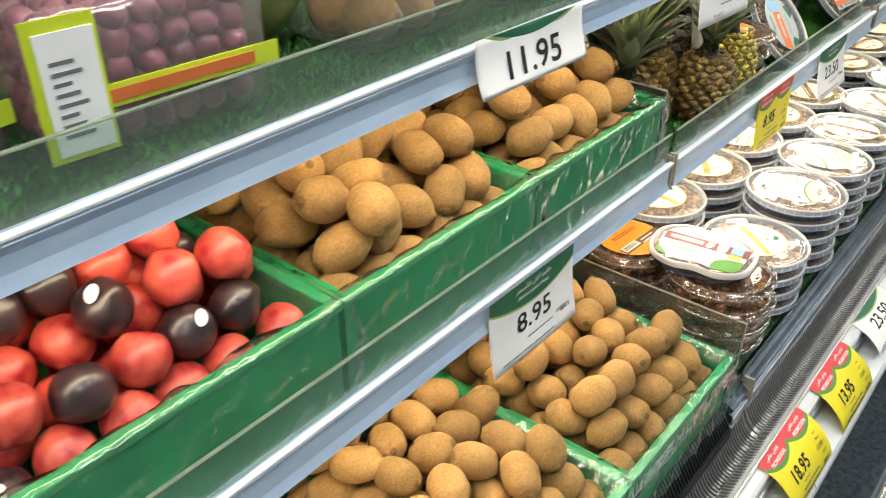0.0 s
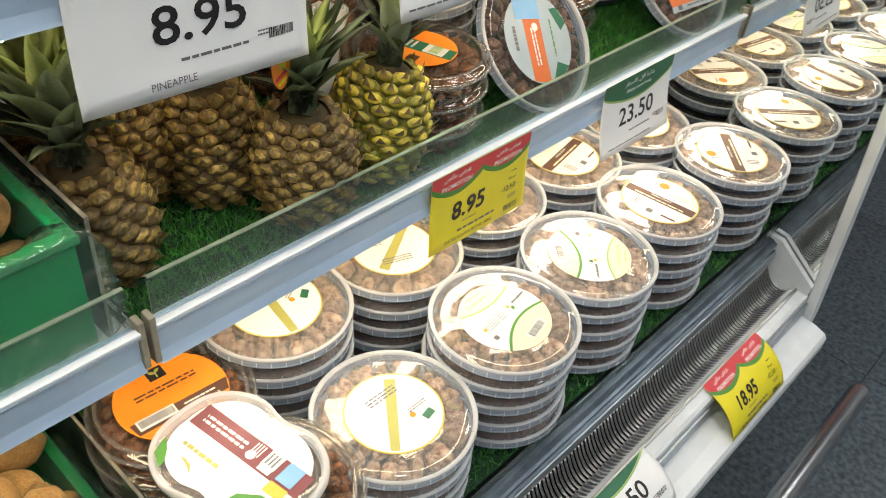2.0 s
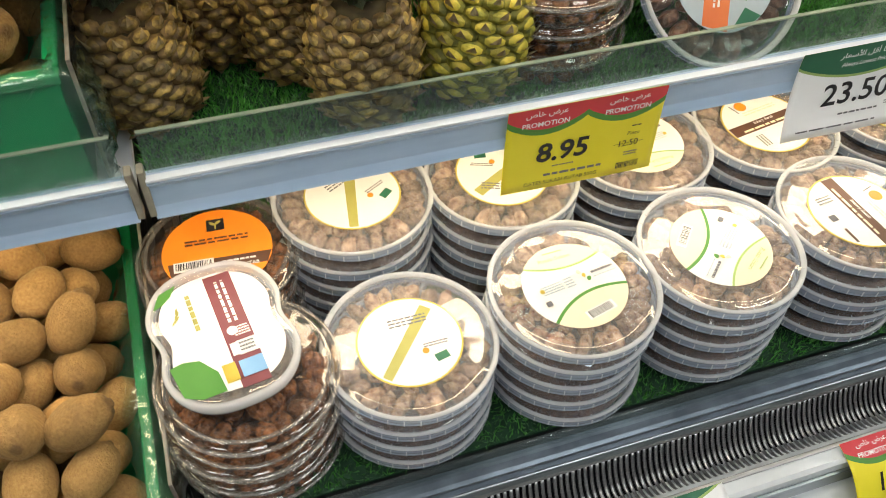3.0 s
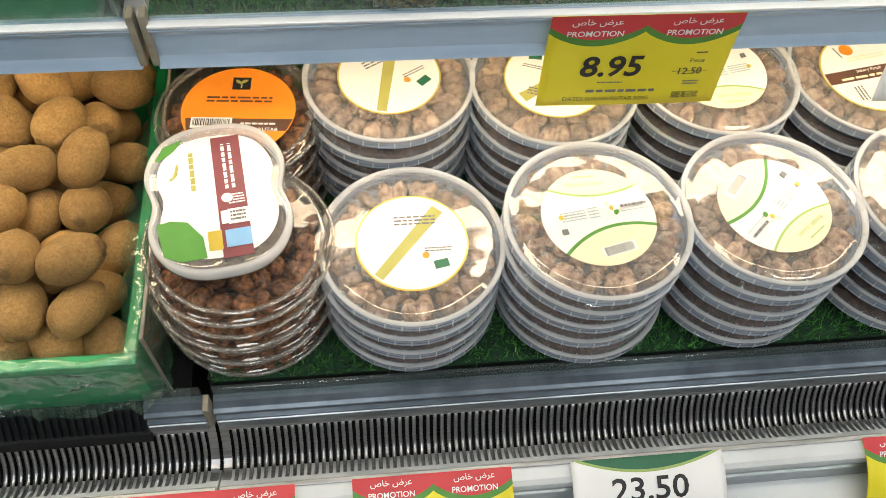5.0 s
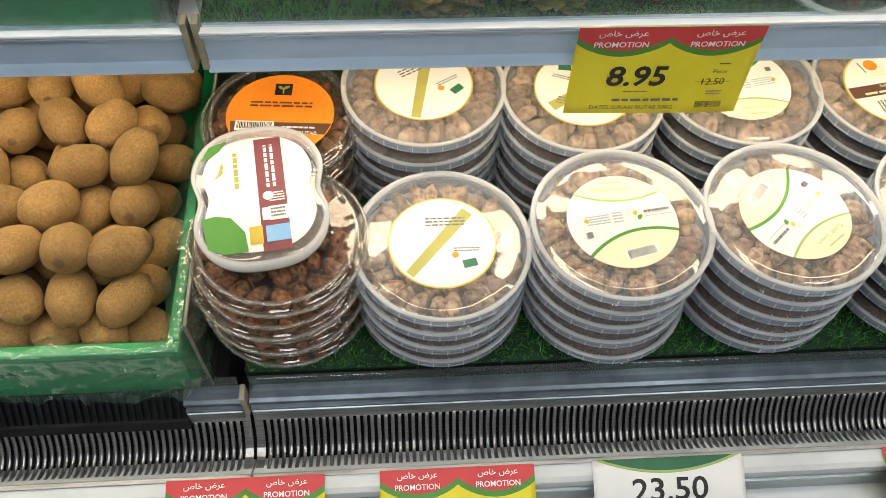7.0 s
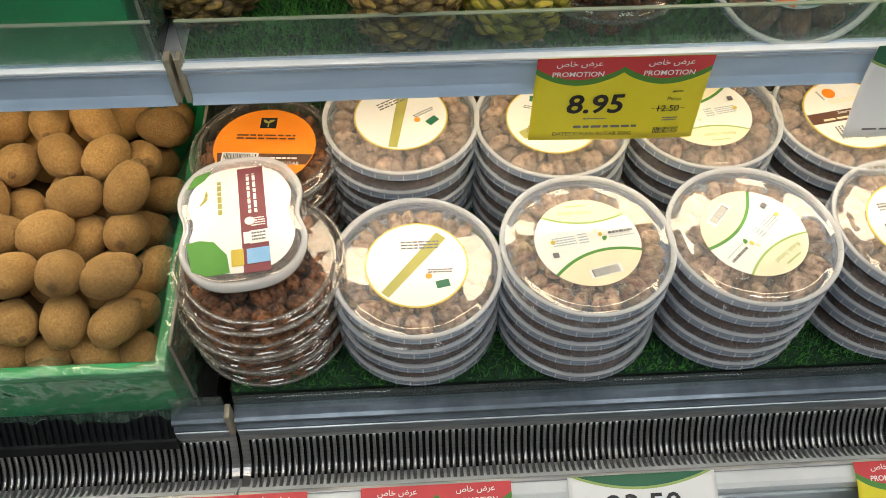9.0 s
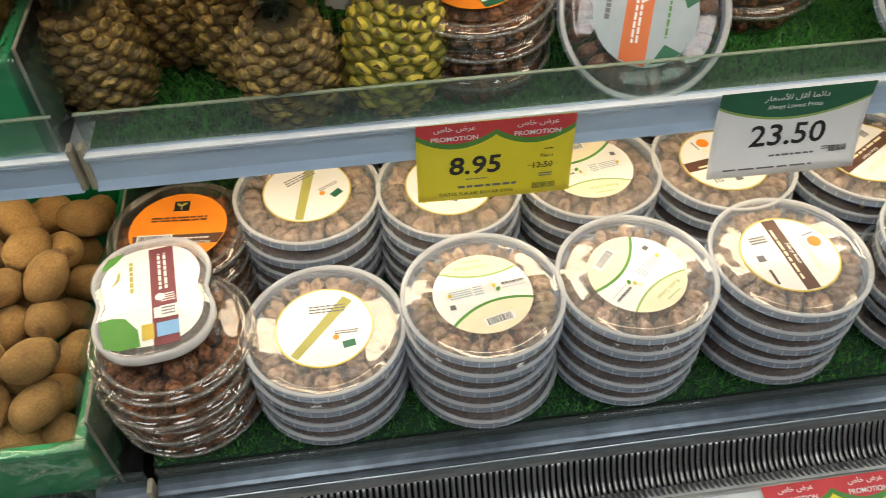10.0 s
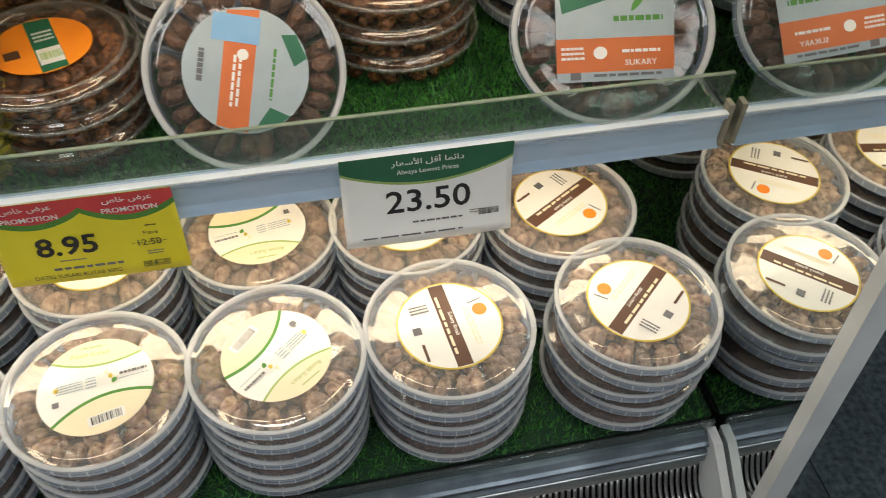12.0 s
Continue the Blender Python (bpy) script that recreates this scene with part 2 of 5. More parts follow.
old = pr.inputs["Base Color"].links[0].from_socket
tc = nt.nodes.new("ShaderNodeTexCoord")
sx = nt.nodes.new("ShaderNodeSeparateXYZ")
ab = nt.nodes.new("ShaderNodeMath")
ab.operation = "ABSOLUTE"
mr = nt.nodes.new("ShaderNodeMapRange")
mr.inputs["From Min"].default_value, mr.inputs["From Max"].default_value = 0.0300, 0.0320
mr.inputs["To Max"].default_value = 0.6
mx = nt.nodes.new("ShaderNodeMixRGB")
mx.inputs["Color2"].default_value = (0.06, 0.03, 0.012, 1)
nt.links.new(tc.outputs["Object"], sx.inputs[0])
nt.links.new(sx.outputs["Z"], ab.inputs[0])
nt.links.new(ab.outputs[0], mr.inputs["Value"])
nt.links.new(mr.outputs["Result"], mx.inputs["Fac"])
nt.links.new(old, mx.inputs["Color1"])
nt.links.new(mx.outputs["Color"], pr.inputs["Base Color"])
pr.inputs["Sheen Weight"].default_value = 0.25
pr.inputs["Sheen Roughness"].default_value = 0.5
pr.inputs["Sheen Tint"].default_value = (0.7, 0.5, 0.25, 1)
M_PLUM = material("red_plum_skin", (0.27, 0.008, 0.015), (0.68, 0.12, 0.075), rough=0.42, scale=60, bump=0.15, bump_scale=120, jitter=0.25, coat=0.2, dirt=0.3, dirt_scale=60)
M_DARKPLUM = material("dark_plum_skin", (0.010, 0.007, 0.010), (0.05, 0.022, 0.026), rough=0.34, scale=30, bump=0.05, jitter=0.3, coat=0.3)
M_CRATE = material("green_crate_plastic", (0.004, 0.22, 0.070), (0.008, 0.30, 0.10), rough=0.35, scale=12, bump=0.1, bump_scale=60, dirt=0.2, dirt_scale=16)
M_PINE = material("pineapple_rind", (0.075, 0.048, 0.013), (0.44, 0.31, 0.080), rough=0.5, scale=150, bump=0.8, bump_scale=260, jitter=0.1, island=0.45, dirt=0.6, dirt_scale=18)
M_PINE_RIPE = material("ripe_pineapple_rind", (0.26, 0.26, 0.03), (0.78, 0.60, 0.07), rough=0.5, scale=45, bump=0.8, bump_scale=260, island=0.35, dirt=0.6, dirt_scale=18)
M_PINE_EDGE = material("pineapple_eye_edge", (0.050, 0.030, 0.010), (0.21, 0.135, 0.045), rough=0.6, scale=120, bump=0.6, bump_scale=260, island=0.3)
M_PINE_EDGE_RIPE = material("ripe_eye_edge", (0.09, 0.10, 0.015), (0.30, 0.26, 0.03), rough=0.6, scale=120, bump=0.6, bump_scale=260, island=0.3)
M_PINE_GAP = material("pineapple_seams", (0.022, 0.014, 0.006), (0.06, 0.045, 0.012), rough=0.8, scale=90)
M_SPINE = material("dry_bract", (0.15, 0.105, 0.045), (0.40, 0.31, 0.15), rough=0.7, scale=90)
M_CROWN = material("pineapple_crown_leaf", (0.11, 0.16, 0.085), (0.33, 0.39, 0.24), rough=0.4, scale=40, stretch=(6, 6, 1), jitter=0.35, bump=0.1)
M_CROWN_PALE = material("pale_crown_leaf", (0.17, 0.23, 0.07), (0.30, 0.36, 0.12), rough=0.45, scale=40, stretch=(6, 6, 1), jitter=0.3)
M_FLOOR = material("speckled_vinyl", (0.011, 0.020, 0.029), (0.085, 0.118, 0.140), rough=0.45, scale=85, bump=0.06, jitter=0.05, dirt=0.3, dirt_scale=5)
M_MIRROR = material("mirror_silver", (0.80, 0.83, 0.82), rough=0.015, metal=1.0)
M_JOINT = material("floor_joint", (0.03, 0.035, 0.04), rough=0.8)
M_WALL = material("wall_paint", (0.55, 0.56, 0.56), (0.6, 0.6, 0.6), rough=0.7, scale=3, bump=0.05)
M_CEIL = material("ceiling_board", (0.62, 0.63, 0.63), (0.68, 0.68, 0.68), rough=0.8, scale=5)
M_CARTON = material("orange_carton", (0.62, 0.12, 0.03), (0.7, 0.16, 0.05), rough=0.5, scale=12)
M_GRAPE = material("red_grape_skin", (0.12, 0.028, 0.055), (0.30, 0.085, 0.13), rough=0.3, scale=30, coat=0.2)
M_MELON = material("green_melon_rind", (0.10, 0.13, 0.03), (0.20, 0.22, 0.07), rough=0.6, scale=40, bump=0.6, bump_scale=90)


# ---- mesh helpers ----
def finish(bm, name, mat, smooth=True):
    me = bpy.data.meshes.new(name)
    bm.to_mesh(me)
    bm.free()
    mats = mat if isinstance(mat, (list, tuple)) else [mat]
    for m in mats:
        me.materials.append(m)
    if smooth:
        me.polygons.foreach_set("use_smooth", [True] * len(me.polygons))
    return me


def part(name, bm, mat, parent=None, label="", smooth=False):
    me = bm if isinstance(bm, bpy.types.Mesh) else finish(bm, name, mat, smooth)
    ob = new(name, me)
    ob.parent = parent
    if label:
        tagged(ob, label)
    return ob


def thing(name, label, category, group="", kind="", at=None):
    ob = new(name)
    ob.empty_display_size = 0.02
    tagged(ob, label, category, group, kind)
    if at is not None:
        ob.matrix_basis = at
    return ob


def box(x0, x1, y0, y1, z0, z1, bevel=0.0, bm=None, segments=2):
    own = bmesh.new()
    bmesh.ops.create_cube(own, size=1.0)
    for v in own.verts:
        v.co = Vector(((x0 + x1) / 2 + v.co.x * (x1 - x0), (y0 + y1) / 2 + v.co.y * (y1 - y0), (z0 + z1) / 2 + v.co.z * (z1 - z0)))
    if bevel:
        bmesh.ops.bevel(own, geom=own.edges[:], offset=bevel, segments=segments, affect="EDGES", profile=0.5)
    if bm is None:
        return own
    me = bpy.data.meshes.new("tmp")
    own.to_mesh(me)
    own.free()
    bm.from_mesh(me)
    bpy.data.meshes.remove(me)
    return bm


def lathe(profile, steps=48, closed=False):
    """Turns a list of (radius, height) round the z axis."""
    bm = bmesh.new()
    rings = []
    for r, z in profile:
        if r < 1e-6:
            rings.append([bm.verts.new((0, 0, z))])
        else:
            rings.append([bm.verts.new((r * math.cos(2 * math.pi * i / steps), r * math.sin(2 * math.pi * i / steps), z)) for i in range(steps)])
    pairs = list(zip(rings, rings[1:])) + ([(rings[-1], rings[0])] if closed else [])
    for a, b in pairs:
        for i in range(steps):
            j = (i + 1) % steps
            f = [a[i % len(a)], a[j % len(a)], b[j % len(b)], b[i % len(b)]]
            f = list(dict.fromkeys(f))
            if len(f) > 2:
                bm.faces.new(f)
    bmesh.ops.recalc_face_normals(bm, faces=bm.faces[:])
    return bm


def prism(outline, z0, z1):
    """A flat piece with the outline [(x, y)...] from z0 up to z1."""
    bm = bmesh.new()
    lo = [bm.verts.new((x, y, z0)) for x, y in outline]
    hi = [bm.verts.new((x, y, z1)) for x, y in outline]
    bm.faces.new(hi)
    bm.faces.new(lo[::-1])
    for i in range(len(lo)):
        j = (i + 1) % len(lo)
        bm.faces.new((lo[i], lo[j], hi[j], hi[i]))
    bmesh.ops.recalc_face_normals(bm, faces=bm.faces[:])
    return bm


def extrude_x(profile, x0, x1, steps=1):
    """A closed section [(y, z)...] drawn along x."""
    bm = bmesh.new()
    n = len(profile)
    rows = [[bm.verts.new((x0 + (x1 - x0) * k / steps, y, z)) for y, z in profile] for k in range(steps + 1)]
    for a, b in zip(rows, rows[1:]):
        for i in range(n):
            j = (i + 1) % n
            bm.faces.new((a[i], a[j], b[j], b[i]))
    bm.faces.new(rows[0][::-1])
    bm.faces.new(rows[-1])
    bmesh.ops.recalc_face_normals(bm, faces=bm.faces[:])
    return bm


def circle(cx, cy, r, n=40, sx=1.0, sy=1.0, turn=0.0):
    out = []
    for i in range(n):
        a = 2 * math.pi * i / n
        x, y = r * sx * math.cos(a), r * sy * math.sin(a)
        out.append((cx + x * math.cos(turn) - y * math.sin(turn), cy + x * math.sin(turn) + y * math.cos(turn)))
    return out


def rect(cx, cy, w, h, turn=0.0):
    return [(cx + x * math.cos(turn) - y * math.sin(turn), cy + x * math.sin(turn) + y * math.cos(turn)) for x, y in ((-w / 2, -h / 2), (w / 2, -h / 2), (w / 2, h / 2), (-w / 2, h / 2))]


def clip_circle(outline, r):
    return [(x * min(1, r / max(1e-6, math.hypot(x, y))), y * min(1, r / max(1e-6, math.hypot(x, y)))) for x, y in outline]


def text_mesh(words, height, bold=0.0, shear=0.0, width=None):
    """Words as a flat mesh, centred, capitals of that height."""
    cu = bpy.data.curves.new("words", "FONT")
    cu.body, cu.size, cu.offset, cu.shear = words, 1.0, bold, shear
    cu.align_x, cu.align_y, cu.resolution_u = "CENTER", "CENTER", 3
    ob = new("words", cu)
    bpy.context.view_layer.update()
    me = bpy.data.meshes.new_from_object(ob.evaluated_get(bpy.context.evaluated_depsgraph_get()))
    bpy.data.objects.remove(ob)
    bpy.data.curves.remove(cu)
    xs = [v.co.x for v in me.vertices] or [0]
    ys = [v.co.y for v in me.vertices] or [0]
    k = height / max(1e-6, max(ys) - min(ys))
    kx = k if width is None else width / max(1e-6, max(xs) - min(xs))
    mx, my = (max(xs) + min(xs)) / 2, (max(ys) + min(ys)) / 2
    for v in me.vertices:
        v.co = Vector(((v.co.x - mx) * kx, (v.co.y - my) * k, 0))
    return me


AR_PROMO = "\uFEB9\uFE8E\uFEA7 \uFEBD\uFEAE\uFECB"
AR_LOWEST = "\uFEAD\uFE8E\uFECC\uFEB3\uFEF7\uFE8D \uFEDE\uFED7\uFE83 \uFE8E\uFEE4\uFE8B\uFE8D\uFEA9"


# ---- the store round the case ----
floor = tagged(part("floor", box(-4, 7, -3.2, 3.0, -0.08, -0.004), M_JOINT), "dark joints of the store's vinyl tile floor", "floor", kind="structure")
ceiling = tagged(part("ceiling", box(-4, 7, -3.2, 3.0, 3.2, 3.3), M_CEIL), "plain white store ceiling with light panels", "ceiling", kind="structure")
for nm, b in (("wall_north", (-4, 7, 3.0, 3.1)), ("wall_south", (-4, 7, -3.3, -3.2)), ("wall_west", (-4.1, -4, -3.2, 3.0)), ("wall_east", (7, 7.1, -3.2, 3.0))):
    tagged(part(nm, box(*b, 0, 3.2), M_WALL), "plain pale painted store wall", "wall", kind="structure")
panel = thing("ceiling_light", "square white glowing light panel in the ceiling", "ceiling light", "ceiling light panels")
part("frame", box(-0.32, 0.32, -0.62, 0.62, 0.012, 0.03, 0.004), M_WHITE, panel)
part("diffuser", box(-0.3, 0.3, -0.6, 0.6, 0.0, 0.011), M_PANEL, panel)
panel.matrix_basis = pose(-2.0, -1.3, 3.168)
for px in (-0.4, 1.2, 2.8, 4.4):
    copy_thing(panel, pose(px, -1.3, 3.168))

# ---- the refrigerated case ----
J = [-1.235, -0.205, 0.834]          # bay joints along the case
DECK, SHELF2, SHELF3 = 0.468, 0.774, 1.076      # heights of the display levels
RAIL2 = (0.186, 0.744, 0.788)                   # face, bottom and top of the price strips
RAIL3 = (0.190, 1.050, 1.084)
BACK = 0.78

case = thing("refrigerated_display_case", "long white open refrigerated produce case with steel grille", "display case")
X0, X1 = J[0] - 0.6, J[-1]
part("back_panel", box(X0, X1, BACK, BACK + 0.05, 0.1, 2.05), M_DARK, case, "dark inner back panel")
part("base_body", box(X0, X1, -0.06, BACK, 0.10, 0.30, 0.004), M_WHITE, case, "white enamelled base")
part("kick_panel", box(X0, X1, 0.0, BACK, 0.0, 0.10), M_DARK, case, "dark recessed kick panel")
part("canopy", box(X0, X1, 0.05, BACK + 0.05, 1.95, 2.12, 0.01), M_WHITE, case, "white canopy")
# deck slabs: the bay with the crates has a lower black tray
for a, b, zt in ((X0, J[1] - 0.025, 0.424), (J[1] + 0.0, X1, DECK - 0.004)):
    part("deck_tray", box(a, b, 0.03, BACK, 0.30, zt), M_DARK, case, "black deck tray")
# front: glass strip, pale profile, slotted trough, bumper
PROFILE = [(0.016, 0.454), (0.010, 0.454), (0.004, 0.450), (0.000, 0.448), (0.000, 0.443), (0.005, 0.442), (0.005, 0.437), (-0.002, 0.435), (-0.002, 0.425), (0.006, 0.414), (0.018, 0.414), (0.018, 0.454)]
TROUGH = []
for i in range(15):
    u = i / 14
    p0, p1, p2 = Vector((0.008, 0.421)), Vector((-0.016, 0.338)), Vector((-0.058, 0.384))
    TROUGH.append(tuple(p0 * (1 - u) ** 2 + p1 * 2 * u * (1 - u) + p2 * u * u))


def ribbon(points, x0, x1, thick):
    """A thin sheet that follows (y, z) points, between x0 and x1."""
    back = []
    for i, (y, z) in enumerate(points):
        a, b = Vector(points[max(0, i - 1)]), Vector(points[min(len(points) - 1, i + 1)])
        d = (b - a).normalized()
        back.append((y + d.y * thick, z - d.x * thick))
    return extrude_x(list(points) + back[::-1], x0, x1)


bar_mesh = finish(ribbon(TROUGH[2:15], -0.0020, 0.0020, 0.0014), "slat", M_STEEL, True)
for bay in range(-1, 2):
    a = J[bay] if bay >= 0 else X0
    b = J[bay + 1]
    low = b < 0
    if low:
        cut = b - (0.066 if bay == 0 else 0.006)
        louvre = part("louvre", extrude_x([(0.020, 0.446), (0.018, 0.446), (-0.001, 0.416), (-0.004, 0.414), (-0.006, 0.398), (0.018, 0.394)], a + 0.004, cut), M_DARK, case, "black plastic air louvre")
        rib = extrude_x([(0.019, 0.4465), (0.0175, 0.4520), (0.0155, 0.4520), (-0.0030, 0.4215), (-0.0015, 0.4165)], 0.0, 0.0034)
        rib_mesh = finish(rib, "rib", M_LOUVRE, False)
        count = int((cut - a - 0.02) / 0.0079)
        if bay == 0:
            for k in range(count):
                r = new("rib", rib_mesh)
                r.parent = louvre
                r.location = (cut - 0.010 - k * 0.0079, 0, 0)
        else:
            bm = bmesh.new()
            for k in range(count):
                bm.from_mesh(rib_mesh)
                bmesh.ops.translate(bm, verts=bm.verts[-len(rib_mesh.vertices):], vec=(cut - 0.010 - k * 0.0079, 0, 0))
            tagged(part("rib_rest", bm, M_LOUVRE, louvre), kind="stuff")
    start = (b - 0.064 if bay == 0 else None) if low else a + 0.004
    if start is not None:
        part("guard_glass", box(start + 0.002, b - 0.006, 0.0135, 0.0175, 0.447, 0.477, 0.0006), M_GLASS, case, "low clear glass strip")
        part("profile", extrude_x(PROFILE, start, b - 0.004), M_BLUEPROF, case, "pale blue front profile")
        part("profile_rail", box(start, b - 0.004, -0.004, 0.006, 0.416, 0.432, 0.002), M_ALU, case, "grey aluminium rail")
    if bay == 0:
        part("profile_clip", box(b - 0.003, b + 0.003, -0.006, 0.012, 0.428, 0.470, 0.0015), M_CLIP, case, "yellowed clip at the profile joint")
    grille = part("grille", ribbon(TROUGH[:3], a + 0.002, b - 0.002, 0.0012), M_STEEL, case, "slotted stainless air grille")
    part("grille_edge", box(a + 0.002, b - 0.002, -0.0615, -0.0555, 0.3842, 0.3872, 0.001), M_STEEL, grille)
    part("trough", ribbon([(y + 0.014, z - 0.040) for y, z in TROUGH], a + 0.002, b - 0.002, 0.002), M_DARK, grille, "dark trough under the grille")
    for e0, e1 in ((a + 0.002, a + 0.011), (b - 0.011, b - 0.002)):
        part("grille_end", ribbon(TROUGH[2:15], e0, e1, 0.0012), M_STEEL, grille)
    n = int((b - a - 0.03) / 0.0076)
    if bay in (0, 1):
        for k in range(n + 1):
            s = new("slat", bar_mesh)
            s.parent = grille
            s.location = (a + 0.0165 + k * (b - a - 0.033) / n, 0, 0)
    else:
        bm = bmesh.new()
        for k in range(n + 1):
            bm.from_mesh(bar_mesh)
            bmesh.ops.translate(bm, verts=bm.verts[-len(bar_mesh.vertices):], vec=(a + 0.0165 + k * (b - a - 0.033) / n, 0, 0))
        tagged(part("slats", bm, M_STEEL, grille, smooth=True), kind="stuff")
    part("bumper", extrude_x([(-0.056, 0.384), (-0.074, 0.382), (-0.079, 0.378), (-0.080, 0.370), (-0.082, 0.334), (-0.110, 0.331), (-0.131, 0.324), (-0.136, 0.317), (-0.136, 0.292), (-0.128, 0.280), (-0.03, 0.280), (-0.03, 0.36)], a + 0.001, b - 0.001), M_WHITE, case, "white enamelled bumper ledge")
    part("price_channel", box(a + 0.004, b - 0.004, -0.0850, -0.0805, 0.336, 0.366, 0.001), M_ALU, case, "grey price channel")
    # plate that closes the trough at the joint
    plate = [(0.016, 0.46)] + [(y, z + 0.001) for y, z in TROUGH[1:]] + [(-0.078, 0.383), (-0.080, 0.402), (-0.05, 0.424), (-0.005, 0.458)]
    if bay == 1:
        part("end_plate", extrude_x(plate, b - 0.012, b - 0.001), M_WHITE, case, "white plate across the trough")
part("front_panel", box(X0, X1, -0.105, -0.06, 0.12, 0.279, 0.004), M_WHITE, case, "white lower front panel")
for a, b in ((X0, J[2] + 0.02),):
    bm = lathe([(0.0, 0), (0.018, 0), (0.019, 0.003), (0.019, b - a - 0.003), (0.018, b - a), (0.0, b - a)], 24)
    bmesh.ops.rotate(bm, verts=bm.verts[:], cent=(0, 0, 0), matrix=Matrix.Rotation(math.pi / 2, 3, "Y"))
    bmesh.ops.translate(bm, verts=bm.verts[:], vec=(a, -0.222, 0.235))
    tube = part("bumper_tube", bm, M_CHROME, case, "polished chrome bumper tube", True)
    for k in range(3):
        part("bracket", box(a + 0.25 + k * 0.6, a + 0.28 + k * 0.6, -0.220, -0.075, 0.227, 0.243, 0.003), M_CHROME, tube)
# mirrored end panel with a slim white front frame, leaning back a little
PX = J[2] + 0.002
SIDE = [(-0.088, 0.30), (-0.088, 0.335), (0.030, 1.95), (BACK + 0.05, 1.95), (BACK + 0.05, 0.0), (0.0, 0.0), (0.0, 0.10), (-0.10, 0.12), (-0.10, 0.28)]
end = part("end_panel", extrude_x(SIDE, PX + 0.002, PX + 0.022), M_WHITE, case, "white end panel with mirrored inside")
MIRROR = [(-0.082, 0.335), (0.034, 1.94), (BACK, 1.94), (BACK, 0.335)]
part("mirror", extrude_x(MIRROR, PX, PX + 0.0018), M_MIRROR, end, "mirror lining the inside of the end panel")
edge = [(-0.100, 0.300), (-0.100, 0.338), (0.018, 1.95), (0.033, 1.95), (-0.0835, 0.338), (-0.0835, 0.300)]
part("front_frame", extrude_x(edge, PX - 0.003, PX + 0.024), M_WHITE, end, "slim white front frame")


def shelf(level, rail, a, b, lamp):
    y, z0, z1 = rail
    s = thing("display_shelf", "white steel display shelf with pale blue price strip and glass guard", "shelf", "shelves of the case")
    part("panel", box(a + 0.003, b - 0.003, y + 0.012, BACK, level - 0.013, level - 0.005, 0.002), M_SHELF, s)
    strip = [(y, z0), (y - 0.004, z0 + 0.002), (y + 0.001, z0 + 0.012), (y + 0.001, z1 - 0.010), (y - 0.004, z1 - 0.002), (y - 0.002, z1), (y + 0.012, z1), (y + 0.012, z0)]
    st = part("price_strip", extrude_x(strip, a + 0.007, b - 0.007), M_STRIP, s, "pale blue plastic price strip")
    part("strip_lip", box(a + 0.007, b - 0.007, y - 0.005, y + 0.003, z1 + 0.0005, z1 + 0.0035, 0.0008), M_STRIP_EDGE, st)
    g = part("glass_guard", box(a + 0.010, b - 0.010, y + 0.004, y + 0.0075, z1 + 0.004, z1 + 0.046, 0.0006), M_GLASS, s, "low clear glass guard")
    g.visible_shadow = False
    part("glass_edge", box(a + 0.010, b - 0.010, y + 0.0038, y + 0.0077, z1 + 0.0462, z1 + 0.0474), M_GLASS_EDGE, g)
    for x in (a + 0.005, b - 0.005):
        part("clip", box(x - 0.003, x + 0.003, y - 0.003, y + 0.010, z0 + 0.004, z1 + 0.012, 0.001), M_CLIP, s, "yellowed clip")
    bm = lathe([(0.0, 0), (0.015, 0), (0.015, b - a - 0.08), (0, b - a - 0.08)], 14)
    bmesh.ops.rotate(bm, verts=bm.verts[:], cent=(0, 0, 0), matrix=Matrix.Rotation(math.pi / 2, 3, "Y"))
    bmesh.ops.translate(bm, verts=bm.verts[:], vec=(a + 0.04, y + 0.032, z0 + 0.0005))
    part("led_tube", bm, lamp, s, "glowing white light tube", True)
    return s


for bay in range(2):
    shelf(SHELF2, RAIL2, J[bay] + (0 if bay else -0.6), J[bay + 1], M_TUBE)
    shelf(SHELF3, RAIL3, J[bay] + (0 if bay else -0.6), J[bay + 1], M_TUBE_MID)
top_lamp = thing("case_light", "long glowing light tube under the canopy", "light tube")
bm = lathe([(0.0, 0), (0.022, 0), (0.022, X1 - X0 - 0.1), (0, X1 - X0 - 0.1)], 14)
bmesh.ops.rotate(bm, verts=bm.verts[:], cent=(0, 0, 0), matrix=Matrix.Rotation(math.pi / 2, 3, "Y"))
bmesh.ops.translate(bm, verts=bm.verts[:], vec=(X0 + 0.05, 0.15, 1.935))
part("tube", bm, M_TUBE_TOP, top_lamp)


